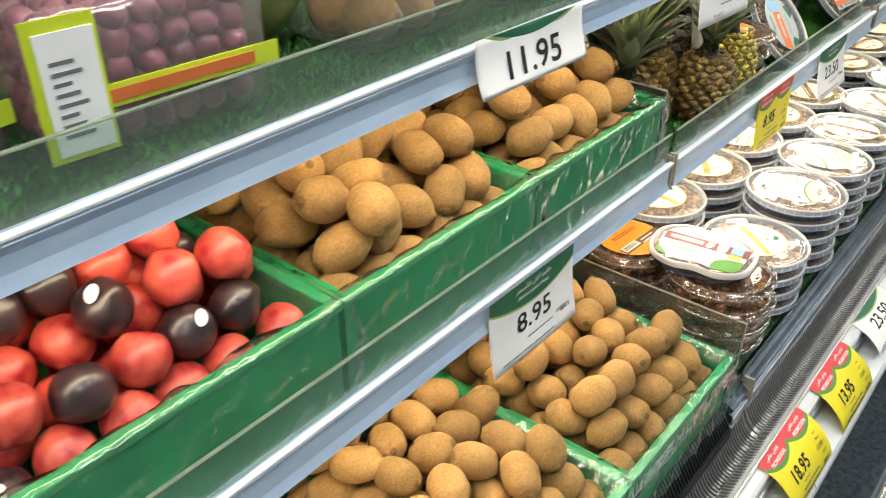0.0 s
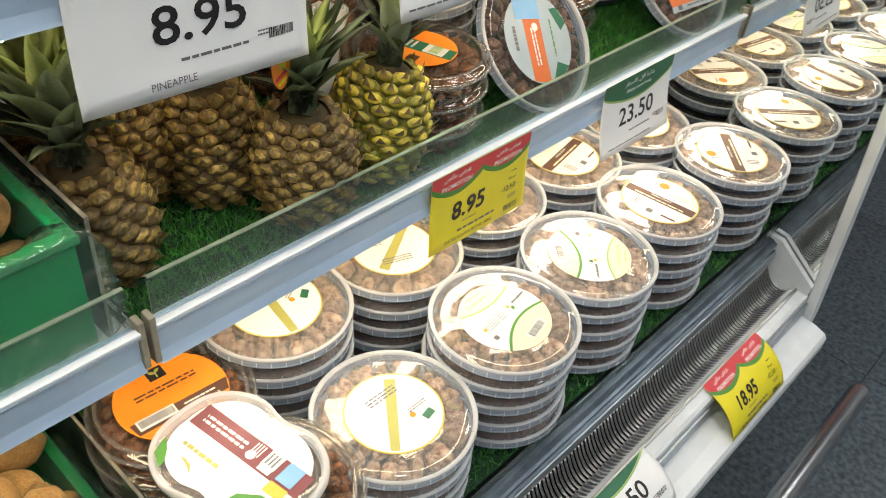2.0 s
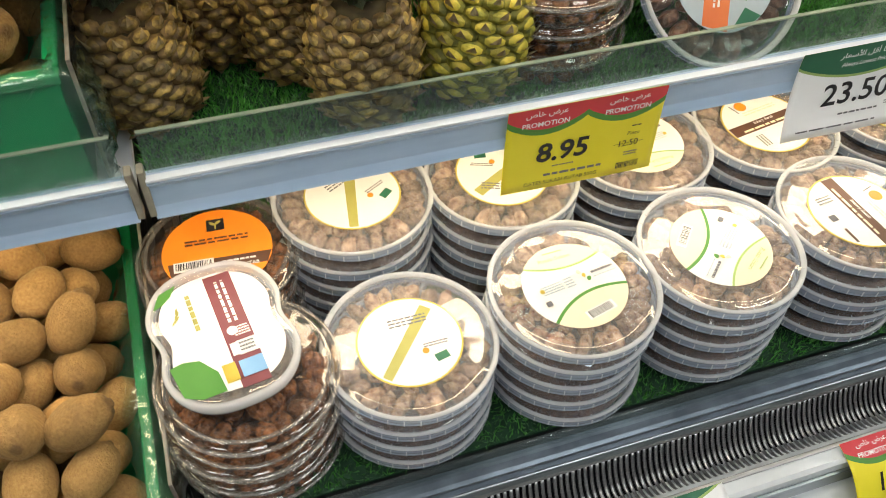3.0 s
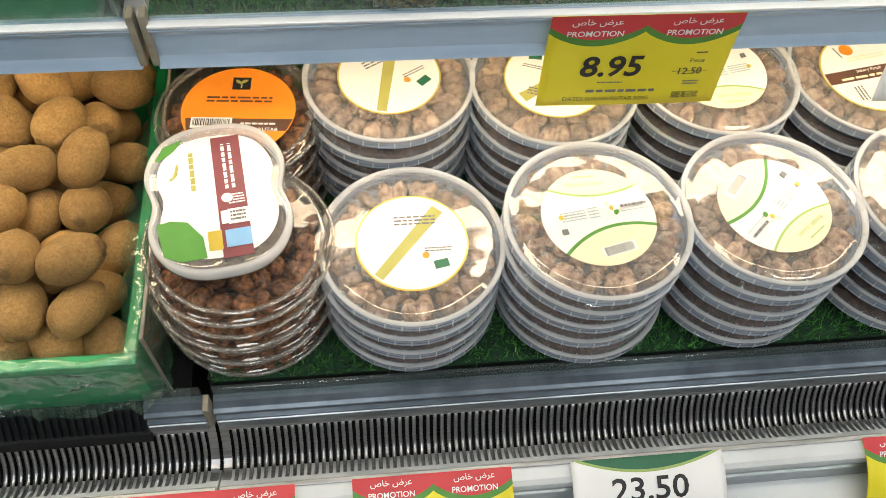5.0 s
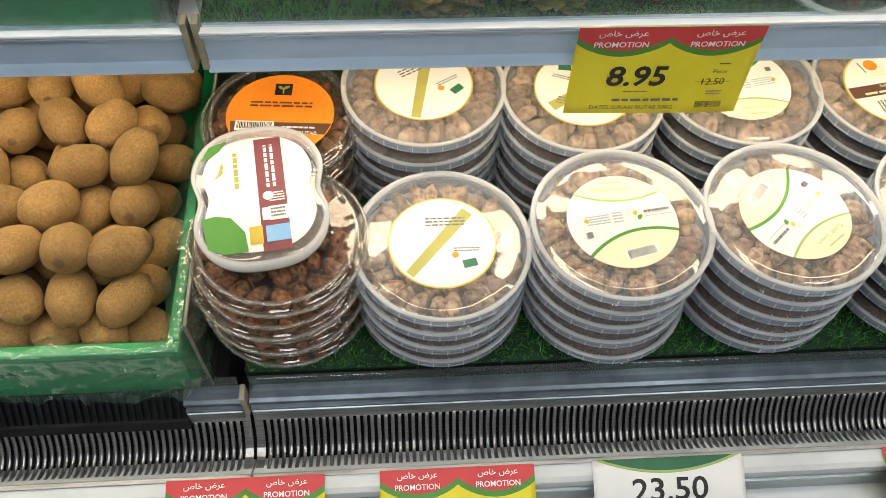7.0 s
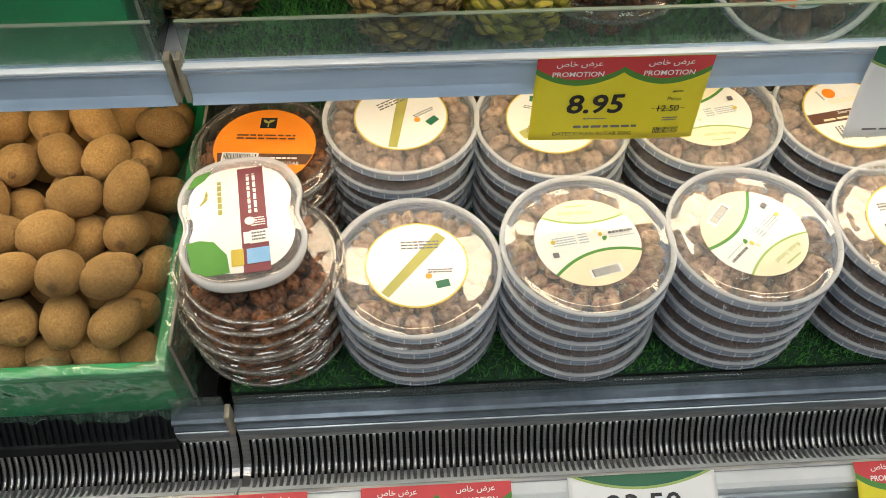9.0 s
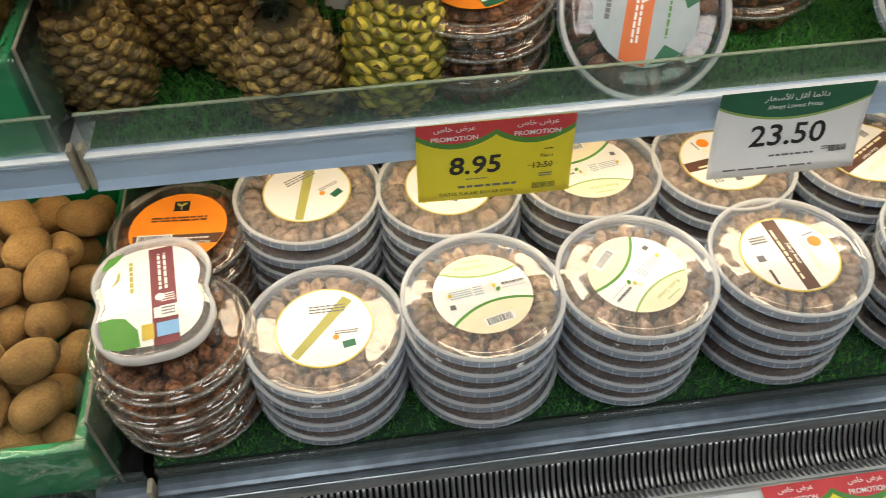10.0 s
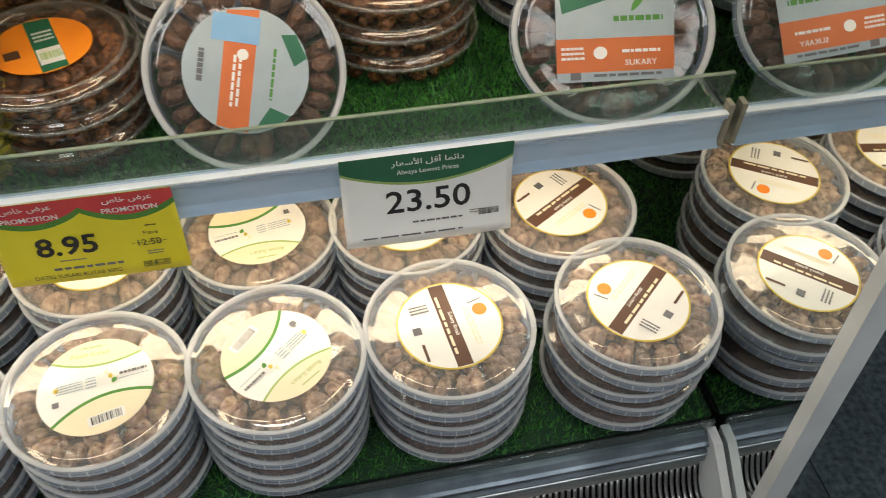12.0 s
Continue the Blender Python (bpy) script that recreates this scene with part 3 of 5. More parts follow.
def turf(x0, x1, y0, y1, z, count, seed):
    rng = np.random.default_rng(seed)
    mat_ob = tagged(part("artificial_turf", box(x0, x1, y0, y1, z - 0.004, z), M_TURFBASE), "dark green artificial turf mat on the display", "artificial turf")
    n = count
    px, py = rng.uniform(x0, x1, n), rng.uniform(y0, y1, n)
    ang, h = rng.uniform(0, 2 * np.pi, n), rng.uniform(0.005, 0.0105, n)
    lx, ly = rng.normal(0, 0.004, n), rng.normal(0, 0.004, n)
    w = 0.0009
    dx, dy = np.cos(ang) * w, np.sin(ang) * w
    v = np.empty((n, 3, 3))
    v[:, 0] = np.stack([px - dx, py - dy, np.full(n, z)], 1)
    v[:, 1] = np.stack([px + dx, py + dy, np.full(n, z)], 1)
    v[:, 2] = np.stack([px + lx, py + ly, z + h], 1)
    me = bpy.data.meshes.new("blades")
    me.vertices.add(3 * n)
    me.vertices.foreach_set("co", v.ravel())
    me.loops.add(3 * n)
    me.loops.foreach_set("vertex_index", np.arange(3 * n, dtype=np.int32))
    me.polygons.add(n)
    me.polygons.foreach_set("loop_start", np.arange(0, 3 * n, 3, dtype=np.int32))
    me.update(calc_edges=True)
    me.materials.append(M_TURF)
    tagged(part("blade", me, None, mat_ob), kind="stuff")


turf(J[1] + 0.004, J[2] - 0.004, 0.026, BACK - 0.02, DECK, 60000, 1)
turf(J[1] + 0.004, J[2] - 0.004, RAIL2[0] + 0.014, BACK - 0.02, SHELF2, 90000, 3)
turf(J[0] - 0.6, J[1] - 0.004, RAIL3[0] + 0.014, BACK - 0.02, SHELF3, 30000, 5)
for x, y0, y1, z0, z1, look_of in ((-0.2385, 0.020, 0.62, 0.455, 0.585, M_DIVIDER), (-0.2252, 0.205, 0.66, SHELF2, 0.90, M_SMOKE)):
    pane = tagged(part("divider", box(x - 0.0013, x + 0.0013, y0, y1, z0, z1, 0.0006), look_of), "thin clear plastic divider panel between the bays", "divider panel")
    part("edge", box(x - 0.0016, x + 0.0016, y0 - 0.0022, y0 - 0.0002, z0, z1, 0.0006), M_DIVEDGE, pane, "pale scuffed front edge")
    part("edge", box(x - 0.0016, x + 0.0016, y0 - 0.0022, y1, z1 + 0.0002, z1 + 0.0022, 0.0006), M_DIVEDGE, pane)

# ---- date tubs ----
R = 0.09
PITCH = 0.0297


def date_ring(rows, rng, top):
    bm = bmesh.new()
    for radius, n, size in rows:
        for k in range(n):
            a = 2 * math.pi * (k + rng.uniform(-0.2, 0.2)) / n
            m = Matrix.Translation((radius * math.cos(a), radius * math.sin(a), top - size[2] + rng.uniform(-0.002, 0.001))) @ Matrix.Rotation(a + rng.uniform(-0.5, 0.5), 4, "Z") @ Matrix.Rotation(rng.uniform(-0.35, 0.35), 4, "Y") @ Matrix.Diagonal((size[0] * rng.uniform(0.85, 1.1), size[1] * rng.uniform(0.9, 1.15), size[2], 1))
            bmesh.ops.create_icosphere(bm, subdivisions=2, radius=1.0, matrix=m)
    for v in bm.verts:
        v.co += Vector((noise.noise(v.co * 180), noise.noise(v.co * 180 + Vector((9, 0, 0))), noise.noise(v.co * 180 + Vector((0, 9, 0))))) * 0.0022 + v.co.normalized() * 0.0022 * noise.noise(v.co * 300)
    return bm


rng = random.Random(5)
DATES = finish(date_ring([(0.068, 26, (0.0145, 0.0084, 0.010)), (0.043, 17, (0.0140, 0.0084, 0.010)), (0.018, 7, (0.014, 0.008, 0.01))], rng, 0.0252), "dates", M_DATE_PALE)
# filler for covered tubs: shade within the stack is put into its darker skin
DATES_SHADED = finish(lathe([(0, 0.003), (0.069, 0.002), (0.0775, 0.008), (0.0805, 0.017), (0.074, 0.023), (0, 0.023)], 40), "dates", M_DATE)
BOWL = finish(lathe([(0.0, 0.0), (0.070, 0.0), (0.0765, 0.001), (0.0785, 0.004), (0.0835, 0.019), (0.0845, 0.0215)], 56), "bowl", M_BOWL)
bm = lathe([(0.0835, 0.0178), (0.0868, 0.0170), (0.0884, 0.0182), (0.0893, 0.0200), (0.0896, 0.0255), (0.0890, 0.0268)], 64)
me = bpy.data.meshes.new("low_bead")
low = lathe([(0.0868, 0.0162), (0.0892, 0.0164), (0.0898, 0.0176), (0.0892, 0.0190), (0.0872, 0.0188)], 64, True)
low.to_mesh(me)
low.free()
bm.from_mesh(me)
bpy.data.meshes.remove(me)
RIM = finish(bm, "rim", M_RIM)
bm = lathe([(0.0890, 0.0262), (0.0900, 0.0268), (0.0900, 0.0284), (0.0888, 0.0292), (0.0864, 0.0290), (0.0850, 0.0276), (0.0844, 0.0252), (0.0838, 0.0252), (0.0846, 0.0266)], 64)
BEAD = finish(bm, "bead", M_BEAD)
bm = lathe([(0.0, 0.0275), (0.05, 0.0276), (0.0735, 0.0275), (0.0765, 0.0280), (0.0790, 0.0274), (0.0846, 0.0268)], 64)
LID = finish(bm, "lid", M_LID)
bm = bmesh.new()
for k in range(36):
    a = 2 * math.pi * k / 36
    t = box(-0.0006, 0.0006, -0.0004, 0.0004, 0.0, 0.0075)
    me = bpy.data.meshes.new("t")
    bmesh.ops.transform(t, verts=t.verts[:], matrix=Matrix.Rotation(a, 4, "Z") @ Matrix.Translation((0, -0.0899, 0.0175)))
    t2 = box(-0.0004, 0.0004, -0.0015, 0.0015, 0.0, 0.0009)
    bmesh.ops.transform(t2, verts=t2.verts[:], matrix=Matrix.Rotation(a, 4, "Z") @ Matrix.Translation((0, -0.0862, 0.0286)))
    for piece in (t, t2):
        piece.to_mesh(me)
        piece.free()
        bm.from_mesh(me)
    bpy.data.meshes.remove(me)
RIBS = finish(bm, "rim_ribs", M_BEAD, False)


def flat_layers(name, layers, z, parent, step=0.00012, turn=0.0):
    """Printed sheet: each layer (outline or mesh, material) lies a hair above the one before."""
    first = None
    for i, (shape, mat) in enumerate(layers):
        if isinstance(shape, bpy.types.Mesh):
            me = shape.copy()
            me.materials.clear()
            me.materials.append(mat)
            ob = new("print", me)
            ob.parent = first
            ob.location = (0, 0, i * step + 0.0003)
        else:
            ob = part(name if first is None else "print", prism(shape, i * step, i * step + 0.0003), mat, first or parent)
        if first is None:
            first = ob
            first.location = (0, 0, z)
            first.rotation_euler = (0, 0, turn)
    return first


def moved(me, x, y, turn=0.0):
    m2 = me.copy()
    m2.transform(Matrix.Translation((x, y, 0)) @ Matrix.Rotation(turn, 4, "Z"))
    return m2


def bars(cx, cy, w, h, n, turn=0.0, seed=0):
    """A barcode: upright strokes of uneven width."""
    rg = random.Random(seed)
    bm = bmesh.new()
    x = -w / 2
    while x < w / 2:
        bw = w / n * rg.choice((0.4, 0.6, 1.0))
        vs = [bm.verts.new((px, py, 0)) for px, py in rect(x + bw / 2, 0, bw, h)]
        bm.faces.new(vs)
        x += bw + w / n * rg.choice((0.4, 0.7))
    me = finish(bm, "bars", M_INK, False)
    me.transform(Matrix.Translation((cx, cy, 0)) @ Matrix.Rotation(turn, 4, "Z"))
    return me


def lines(cx, cy, w, h, rows, turn=0.0, seed=0):
    """Rows of print too small to read, as plain bars."""
    rg = random.Random(seed)
    bm = bmesh.new()
    for r in range(rows):
        yy = h / 2 - (r + 0.5) * h / rows
        x = -w / 2
        while x < w / 2 - 0.001:
            ww = min(rg.uniform(0.08, 0.2) * w, w / 2 - x)
            vs = [bm.verts.new((px, py, 0)) for px, py in rect(x + ww / 2, yy, ww, h / rows * 0.5)]
            bm.faces.new(vs)
            x += ww + 0.03 * w
    me = finish(bm, "bars", M_GREYINK, False)
    me.transform(Matrix.Translation((cx, cy, 0)) @ Matrix.Rotation(turn, 4, "Z"))
    return me


TX_SUKARI = text_mesh("Rutab Sukari", 0.0052, 0.005, 0.1)
TX_QASSIM = text_mesh("Sukary Rutab", 0.0055, 0.008, 0.15)


def label_gold(z, parent, turn):
    band = clip_circle(rect(-0.008, -0.006, 0.013, 0.11, -0.7), 0.0505)
    return flat_layers("label", [(circle(0, 0, 0.054), M_GOLD), (circle(0, 0, 0.0522), M_LABEL), (band, M_OLIVE), (rect(0.026, -0.026, 0.014, 0.009, 0.2), M_GREEN_PRINT), (circle(0.012, -0.016, 0.0035), M_ORANGE), (lines(0.004, 0.024, 0.04, 0.012, 3, 0, 3), M_GREYINK), (lines(0.024, -0.010, 0.026, 0.006, 2, 0, 4), M_GREYINK)], z, parent, turn=turn)


def leaf(cx, cy, l, w, turn):
    pts = []
    for i in range(25):
        u = -1 + 2 * i / 24
        pts.append((u * l / 2, w / 2 * (1 - u * u)))
    pts += [(x, -y * 0.55) for x, y in pts[::-1][1:-1]]
    return [(cx + x * math.cos(turn) - y * math.sin(turn), cy + x * math.sin(turn) + y * math.cos(turn)) for x, y in pts]


def segment(r, d, bow, turn, n=30):
    """The part of a disc beyond a bowed line at distance d, on the side that turn faces."""
    half = math.acos(d / r)
    pts = [(r * math.cos(a), r * math.sin(a)) for a in (-half + 2 * half * i / n for i in range(n + 1))]
    w = r * math.sin(half)
    pts += [(d - bow * (1 - (y / w) ** 2), y) for y in (w - 2 * w * i / n for i in range(1, n))]
    return [(x * math.cos(turn) - y * math.sin(turn), x * math.sin(turn) + y * math.cos(turn)) for x, y in pts]


def label_leaf(z, parent, turn):
    up, down = math.pi / 2 - 0.12, -math.pi / 2 + 0.16
    lay = [(circle(0, 0, 0.0545, 52), M_LABEL), (segment(0.0546, 0.0325, 0.010, up), M_SAGE), (segment(0.0547, 0.0345, 0.0095, up), M_CREAM)]
    lay += [(segment(0.0546, 0.0265, 0.014, down), M_LEAFGREEN), (segment(0.0547, 0.0295, 0.0135, down), M_CREAM)]
    lay += [(moved(TX_SUKARI, -0.002, 0.0385, -0.1), M_SAGE), (lines(0.0, 0.0465, 0.022, 0.0035, 1, -0.1, 18), M_SAGE), (rect(0.007, -0.0385, 0.034, 0.011, 0.1), M_LABEL), (bars(0.007, -0.0385, 0.028, 0.009, 20, 0.1, 6), M_INK)]
    lay += [(lines(-0.024, 0.004, 0.024, 0.012, 4, 0, 8), M_PALEGREY), (lines(-0.004, 0.004, 0.010, 0.014, 4, 0, 28), M_PALEGREY), (leaf(0.012, 0.012, 0.006, 0.0055, 2.0), M_CREAM), (leaf(0.015, 0.006, 0.006, 0.0055, 1.4), M_GOLD), (leaf(0.018, 0.000, 0.007, 0.006, 0.9), M_LEAFGREEN), (lines(0.036, 0.006, 0.026, 0.006, 1, 0, 9), M_GREYINK), (lines(0.036, 0.0, 0.028, 0.002, 1, 0, 19), M_PALEGREY), (rect(-0.037, -0.012, 0.006, 0.006), M_GREYINK), (circle(-0.036, 0.004, 0.0025, 16), M_GOLD)]
    return flat_layers("label", lay, z, parent, turn=turn)


def label_band(z, parent, turn):
    lay = [(circle(0, 0, 0.0555), M_GOLD), (circle(0, 0, 0.0535), M_LABEL), (clip_circle(rect(0, 0, 0.0165, 0.106), 0.0532), M_BROWNINK)]
    lay += [(moved(TX_QASSIM, 0.004, 0.0, -math.pi / 2), M_LABEL), (lines(-0.004, 0.0, 0.075, 0.006, 1, -math.pi / 2, 2), M_CREAM)]
    lay += [(circle(0.036, 0.010, 0.0078), M_ORANGE), (lines(0.034, 0.022, 0.016, 0.004, 1, 0.2, 5), M_GREYINK), (lines(0.022, -0.008, 0.05, 0.008, 2, -math.pi / 2, 12), M_CREAM)]
    lay += [(rect(-0.035, 0.0, 0.009, 0.009), M_GREYINK), (rect(-0.034, -0.028, 0.003, 0.021), M_BROWNINK), (lines(-0.026, 0.026, 0.02, 0.012, 3, 0, 6), M_GREYINK)]
    return flat_layers("label", lay, z, parent, turn=turn)


def build_tub(label_fn, note):
    t = thing("date_tub", note, "date tub", "stacked date tubs")
    part("bowl", BOWL, None, t, "frosted plastic bowl")
    rim = part("rim", RIM, None, t, "milky white plastic rim")
    part("rib", RIBS, None, rim)
    part("bead", BEAD, None, rim)
    part("dates", DATES, None, t, "brown soft dates")
    lid = part("lid", LID, None, t, "clear glossy lid")
    lid.visible_shadow = False
    if label_fn:
        label_fn(0.0279, t, 0.0)
    return t


KINDS = {
    "gold": build_tub(label_gold, "round frosted tub of dates with gold-edged white label"),
    "leaf": build_tub(label_leaf, "round frosted tub of dates with green-leaf white label"),
    "band": build_tub(label_band, "round frosted tub of dates with brown-banded white label"),
}
plain = thing("date_tub", "round frosted tub of dates inside a stack", "date tub", "stacked date tubs")
part("bowl", BOWL, None, plain, "frosted plastic bowl")
rim = part("rim", RIM, None, plain, "milky white plastic rim")
part("rib", RIBS, None, rim)
part("bead", BEAD, None, rim)
part("dates", DATES_SHADED, None, plain, "brown dates inside")
lid = part("lid", LID, None, plain, "clear lid")
lid.visible_shadow = False
masters = [plain, *KINDS.values()]
rs = random.Random(11)


def stack(x, y, z, n, kind, turn, sway=0.0022):
    for k in range(n):
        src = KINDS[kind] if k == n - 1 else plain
        last = k == n - 1
        copy_thing(src, pose(x + (0 if last else rs.uniform(-sway, sway)), y + (0 if last else rs.uniform(-sway, sway)), z + k * PITCH, 0, 0, turn if last else rs.uniform(0, 360)))


Z = DECK + 0.003
stack(0.005, 0.102, Z, 4, "gold", 0)
stack(0.180, 0.100, Z, 5, "leaf", 8)
stack(0.353, 0.103, Z, 5, "leaf", 222)
stack(0.531, 0.106, Z, 5, "band", 6)
stack(0.736, 0.100, Z, 5, "band", 132, 0.006)
stack(-0.005, 0.290, Z, 5, "gold", 30)
stack(0.168, 0.276, Z, 5, "gold", 160)
stack(0.345, 0.280, Z, 5, "leaf", 190)
stack(0.515, 0.268, Z, 5, "band", 100)
stack(0.698, 0.256, Z, 5, "band", -58)
for k in range(5):
    stack(-0.01 + 0.18 * k, 0.475, Z, 5, ("gold", "leaf", "band", "leaf", "band")[k], 40 * k)


# ---- clear boxes of dates, heart-waisted tub, standing tubs ----
BOX_BOWL = finish(lathe([(0, 0), (0.068, 0), (0.0735, 0.002), (0.0755, 0.006), (0.0785, 0.014), (0.0790, 0.018), (0.0820, 0.029), (0.0840, 0.030), (0.0850, 0.0305)], 56), "bowl", M_BOX)
BOX_LID = finish(lathe([(0, 0.0372), (0.060, 0.0372), (0.0725, 0.0370), (0.0745, 0.0380), (0.0785, 0.0380), (0.0800, 0.0345), (0.0845, 0.0330)], 56), "lid", M_BOX)
bm = lathe([(0.0838, 0.0300), (0.0864, 0.0290), (0.0876, 0.0294), (0.0880, 0.0310), (0.0874, 0.0328), (0.0846, 0.0332)], 56, True)
me = bpy.data.meshes.new("upper_bead")
top = lathe([(0.0738, 0.0374), (0.0750, 0.0384), (0.0780, 0.0385), (0.0790, 0.0374)], 56, True)
top.to_mesh(me)
top.free()
bm.from_mesh(me)
bpy.data.meshes.remove(me)
BOX_RIM = finish(bm, "rim", M_BOXRIM)
bm = date_ring([(0.0625, 21, (0.0158, 0.0102, 0.0105)), (0.036, 12, (0.0155, 0.0102, 0.0105)), (0.01, 3, (0.015, 0.009, 0.0095))], random.Random(8), 0.0330)
me = bpy.data.meshes.new("lower_dates")
under = date_ring([(0.0615, 19, (0.0145, 0.0098, 0.0085))], random.Random(9), 0.0180)
under.to_mesh(me)
under.free()
bm.from_mesh(me)
bpy.data.meshes.remove(me)
BOX_DATES = finish(bm, "dates", M_DATE_RED)
TX_SUKARI_CAPS = text_mesh("SUKARI RUTAB", 0.0046, 0.012)


def clear_box(label_fn, note):
    t = thing("date_box", note, "date box", "clear boxes of dates")
    part("bowl", BOX_BOWL, None, t, "clear plastic bowl").visible_shadow = False
    part("rim", BOX_RIM, None, t, "clear beaded rim").visible_shadow = False
    part("dates", BOX_DATES, None, t, "glossy red-brown dates")
    lid = part("lid", BOX_LID, None, t, "clear glossy lid")
    lid.visible_shadow = False
    if label_fn:
        label_fn(0.0385, t, 0.0)
    return t


def label_orange(z, parent, turn):
    lay = [(circle(0, 0, 0.0590), M_ORANGE), (clip_circle(rect(0.002, -0.022, 0.11, 0.019), 0.0585), M_BROWNINK), (rect(-0.026, -0.0185, 0.042, 0.014), M_LABEL), (bars(-0.026, -0.018, 0.038, 0.0095, 30, 0, 3), M_INK)]
    lay += [(moved(TX_SUKARI_CAPS, 0.021, -0.027), M_LABEL), (lines(0.022, -0.0195, 0.036, 0.005, 1, 0, 21), M_LABEL)]
    lay += [(rect(0.0, 0.036, 0.019, 0.017), M_INK), (leaf(-0.003, 0.0385, 0.009, 0.005, 2.5), M_OLIVE), (leaf(0.003, 0.0385, 0.009, 0.005, 0.6), M_OLIVE), (rect(0.0, 0.033, 0.0015, 0.007), M_OLIVE), (lines(0, 0.013, 0.068, 0.010, 2, 0, 22), M_BROWNINK)]
    return flat_layers("label", lay, z, parent, turn=turn)


def label_orange_green(z, parent, turn):
    lay = [(circle(0, 0, 0.046), M_ORANGE), (clip_circle(rect(0.004, 0.0, 0.026, 0.095), 0.0455), M_GREEN_PRINT), (rect(0.004, -0.020, 0.022, 0.026), M_LABEL), (lines(0.004, 0.014, 0.018, 0.02, 3, 0, 4), M_LABEL), (rect(-0.028, -0.006, 0.014, 0.013), M_BROWNINK), (bars(0.004, -0.02, 0.018, 0.012, 14, 0, 3), M_SAGE)]
    return flat_layers("label", lay, z, parent, turn=turn)


B_ORANGE = clear_box(label_orange, "clear round box of dates with orange label")
B_OG = clear_box(label_orange_green, "clear round box of dates with orange and green label")
B_PLAIN = clear_box(None, "clear round box of red-brown dates in a stack")
masters += [B_ORANGE, B_OG, B_PLAIN]
BP = 0.0345


def box_stack(x, y, z, n, top, turn, scale=1.0):
    for k in range(n):
        src = top if k == n - 1 else B_PLAIN
        o = copy_thing(src, pose(x + rs.uniform(-0.004, 0.004), y + rs.uniform(-0.004, 0.004), z + k * BP * scale, 0, 0, turn if k == n - 1 else rs.uniform(0, 360)))
        o.scale = (scale, scale, scale)


box_stack(-0.158, 0.098, Z, 4, B_PLAIN, 0, 1.0)
box_stack(-0.160, 0.259, Z, 4, B_ORANGE, -4, 0.97)


def waist(k, n=72):
    """Outline of the two-lobed tub, k times its size."""
    out = []
    for i in range(n):
        a = 2 * math.pi * i / n
        y, x = math.sin(a), math.cos(a)
        r = 1.0 / (abs(x) ** 2.6 + abs(y) ** 2.6) ** (1 / 2.6)
        x, y = r * x, r * y
        x *= 1 - 0.13 * math.exp(-((y + 0.02) / 0.26) ** 2)
        out.append((0.066 * x * k, 0.083 * y * k))
    return out


def loft(levels, cap_first=False, cap_last=False):
    """Skin over waist() outlines given as (k, z)."""
    bm = bmesh.new()
    rows = [[bm.verts.new((x, y, z)) for x, y in waist(k)] for k, z in levels]
    n = len(rows[0])
    for a, b in zip(rows, rows[1:]):
        for i in range(n):
            bm.faces.new((a[i], a[(i + 1) % n], b[(i + 1) % n], b[i]))
    if cap_first:
        bm.faces.new(rows[0][::-1])
    if cap_last:
        bm.faces.new(rows[-1])
    bmesh.ops.recalc_face_normals(bm, faces=bm.faces[:])
    return bm


heart = thing("waisted_date_tub", "small waisted tub of dates with maroon-banded white label", "date tub")
part("bowl", loft([(0.82, 0), (0.86, 0.002), (0.92, 0.020)], cap_first=True), M_BOWL, heart, "clear plastic bowl", True)
part("dates", loft([(0.78, 0.003), (0.86, 0.010), (0.84, 0.020)], True, True), M_DATE, heart, "brown dates inside", True)
part("rim", loft([(0.90, 0.0175), (0.97, 0.0170), (1.0, 0.0195), (1.0, 0.0265), (0.985, 0.0290), (0.955, 0.0290), (0.93, 0.0270), (0.91, 0.0262)]), M_BEAD, heart, "milky white rim", True)
lid = part("lid", loft([(0.93, 0.0282), (0.90, 0.0288), (0.5, 0.0289)], cap_last=True), M_LID, heart, "clear glossy lid", True)
lid.visible_shadow = False
band = [(x, y) for x, y in rect(0.012, -0.002, 0.026, 0.134, 0.0)]
green = [(-0.0545, -0.024), (-0.050, -0.058), (-0.036, -0.066), (-0.014, -0.066), (-0.016, -0.044), (-0.028, -0.026), (-0.042, -0.022)]
green2 = [(-0.052, 0.046), (-0.044, 0.062), (-0.026, 0.068), (-0.034, 0.056), (-0.044, 0.048)]
lay = [(waist(0.815), M_LABEL), (band, M_MAROON), (green, M_LEAFGREEN), (green2, M_LEAFGREEN), (lines(0.012, 0.030, 0.052, 0.012, 2, math.pi / 2, 31), M_LABEL), (circle(0.008, -0.006, 0.005, 20), M_LABEL), (lines(0.016, -0.008, 0.014, 0.012, 4, 0, 32), M_LABEL), (rect(0.016, -0.027, 0.018, 0.016), M_LABEL), (rect(0.004, -0.027, 0.006, 0.014), M_LABEL)]
lay += [(rect(0.014, -0.050, 0.022, 0.018), M_SKYBLUE), (rect(-0.006, -0.050, 0.012, 0.020), M_GOLD), (lines(-0.020, 0.028, 0.044, 0.008, 1, math.pi / 2, 33), M_OLIVE), (leaf(-0.034, 0.030, 0.013, 0.003, 1.1), M_OLIVE), (leaf(-0.036, 0.025, 0.013, 0.003, 0.8), M_OLIVE), (leaf(-0.033, 0.034, 0.012, 0.003, 1.4), M_OLIVE), (lines(0.016, -0.027, 0.014, 0.012, 3, 0, 34), M_GREYINK)]
flat_layers("label", lay, 0.0291, heart, step=0.0001)
heart.matrix_basis = pose(-0.168, 0.129, Z + 3 * BP + 0.0392, 0, 0, 8)

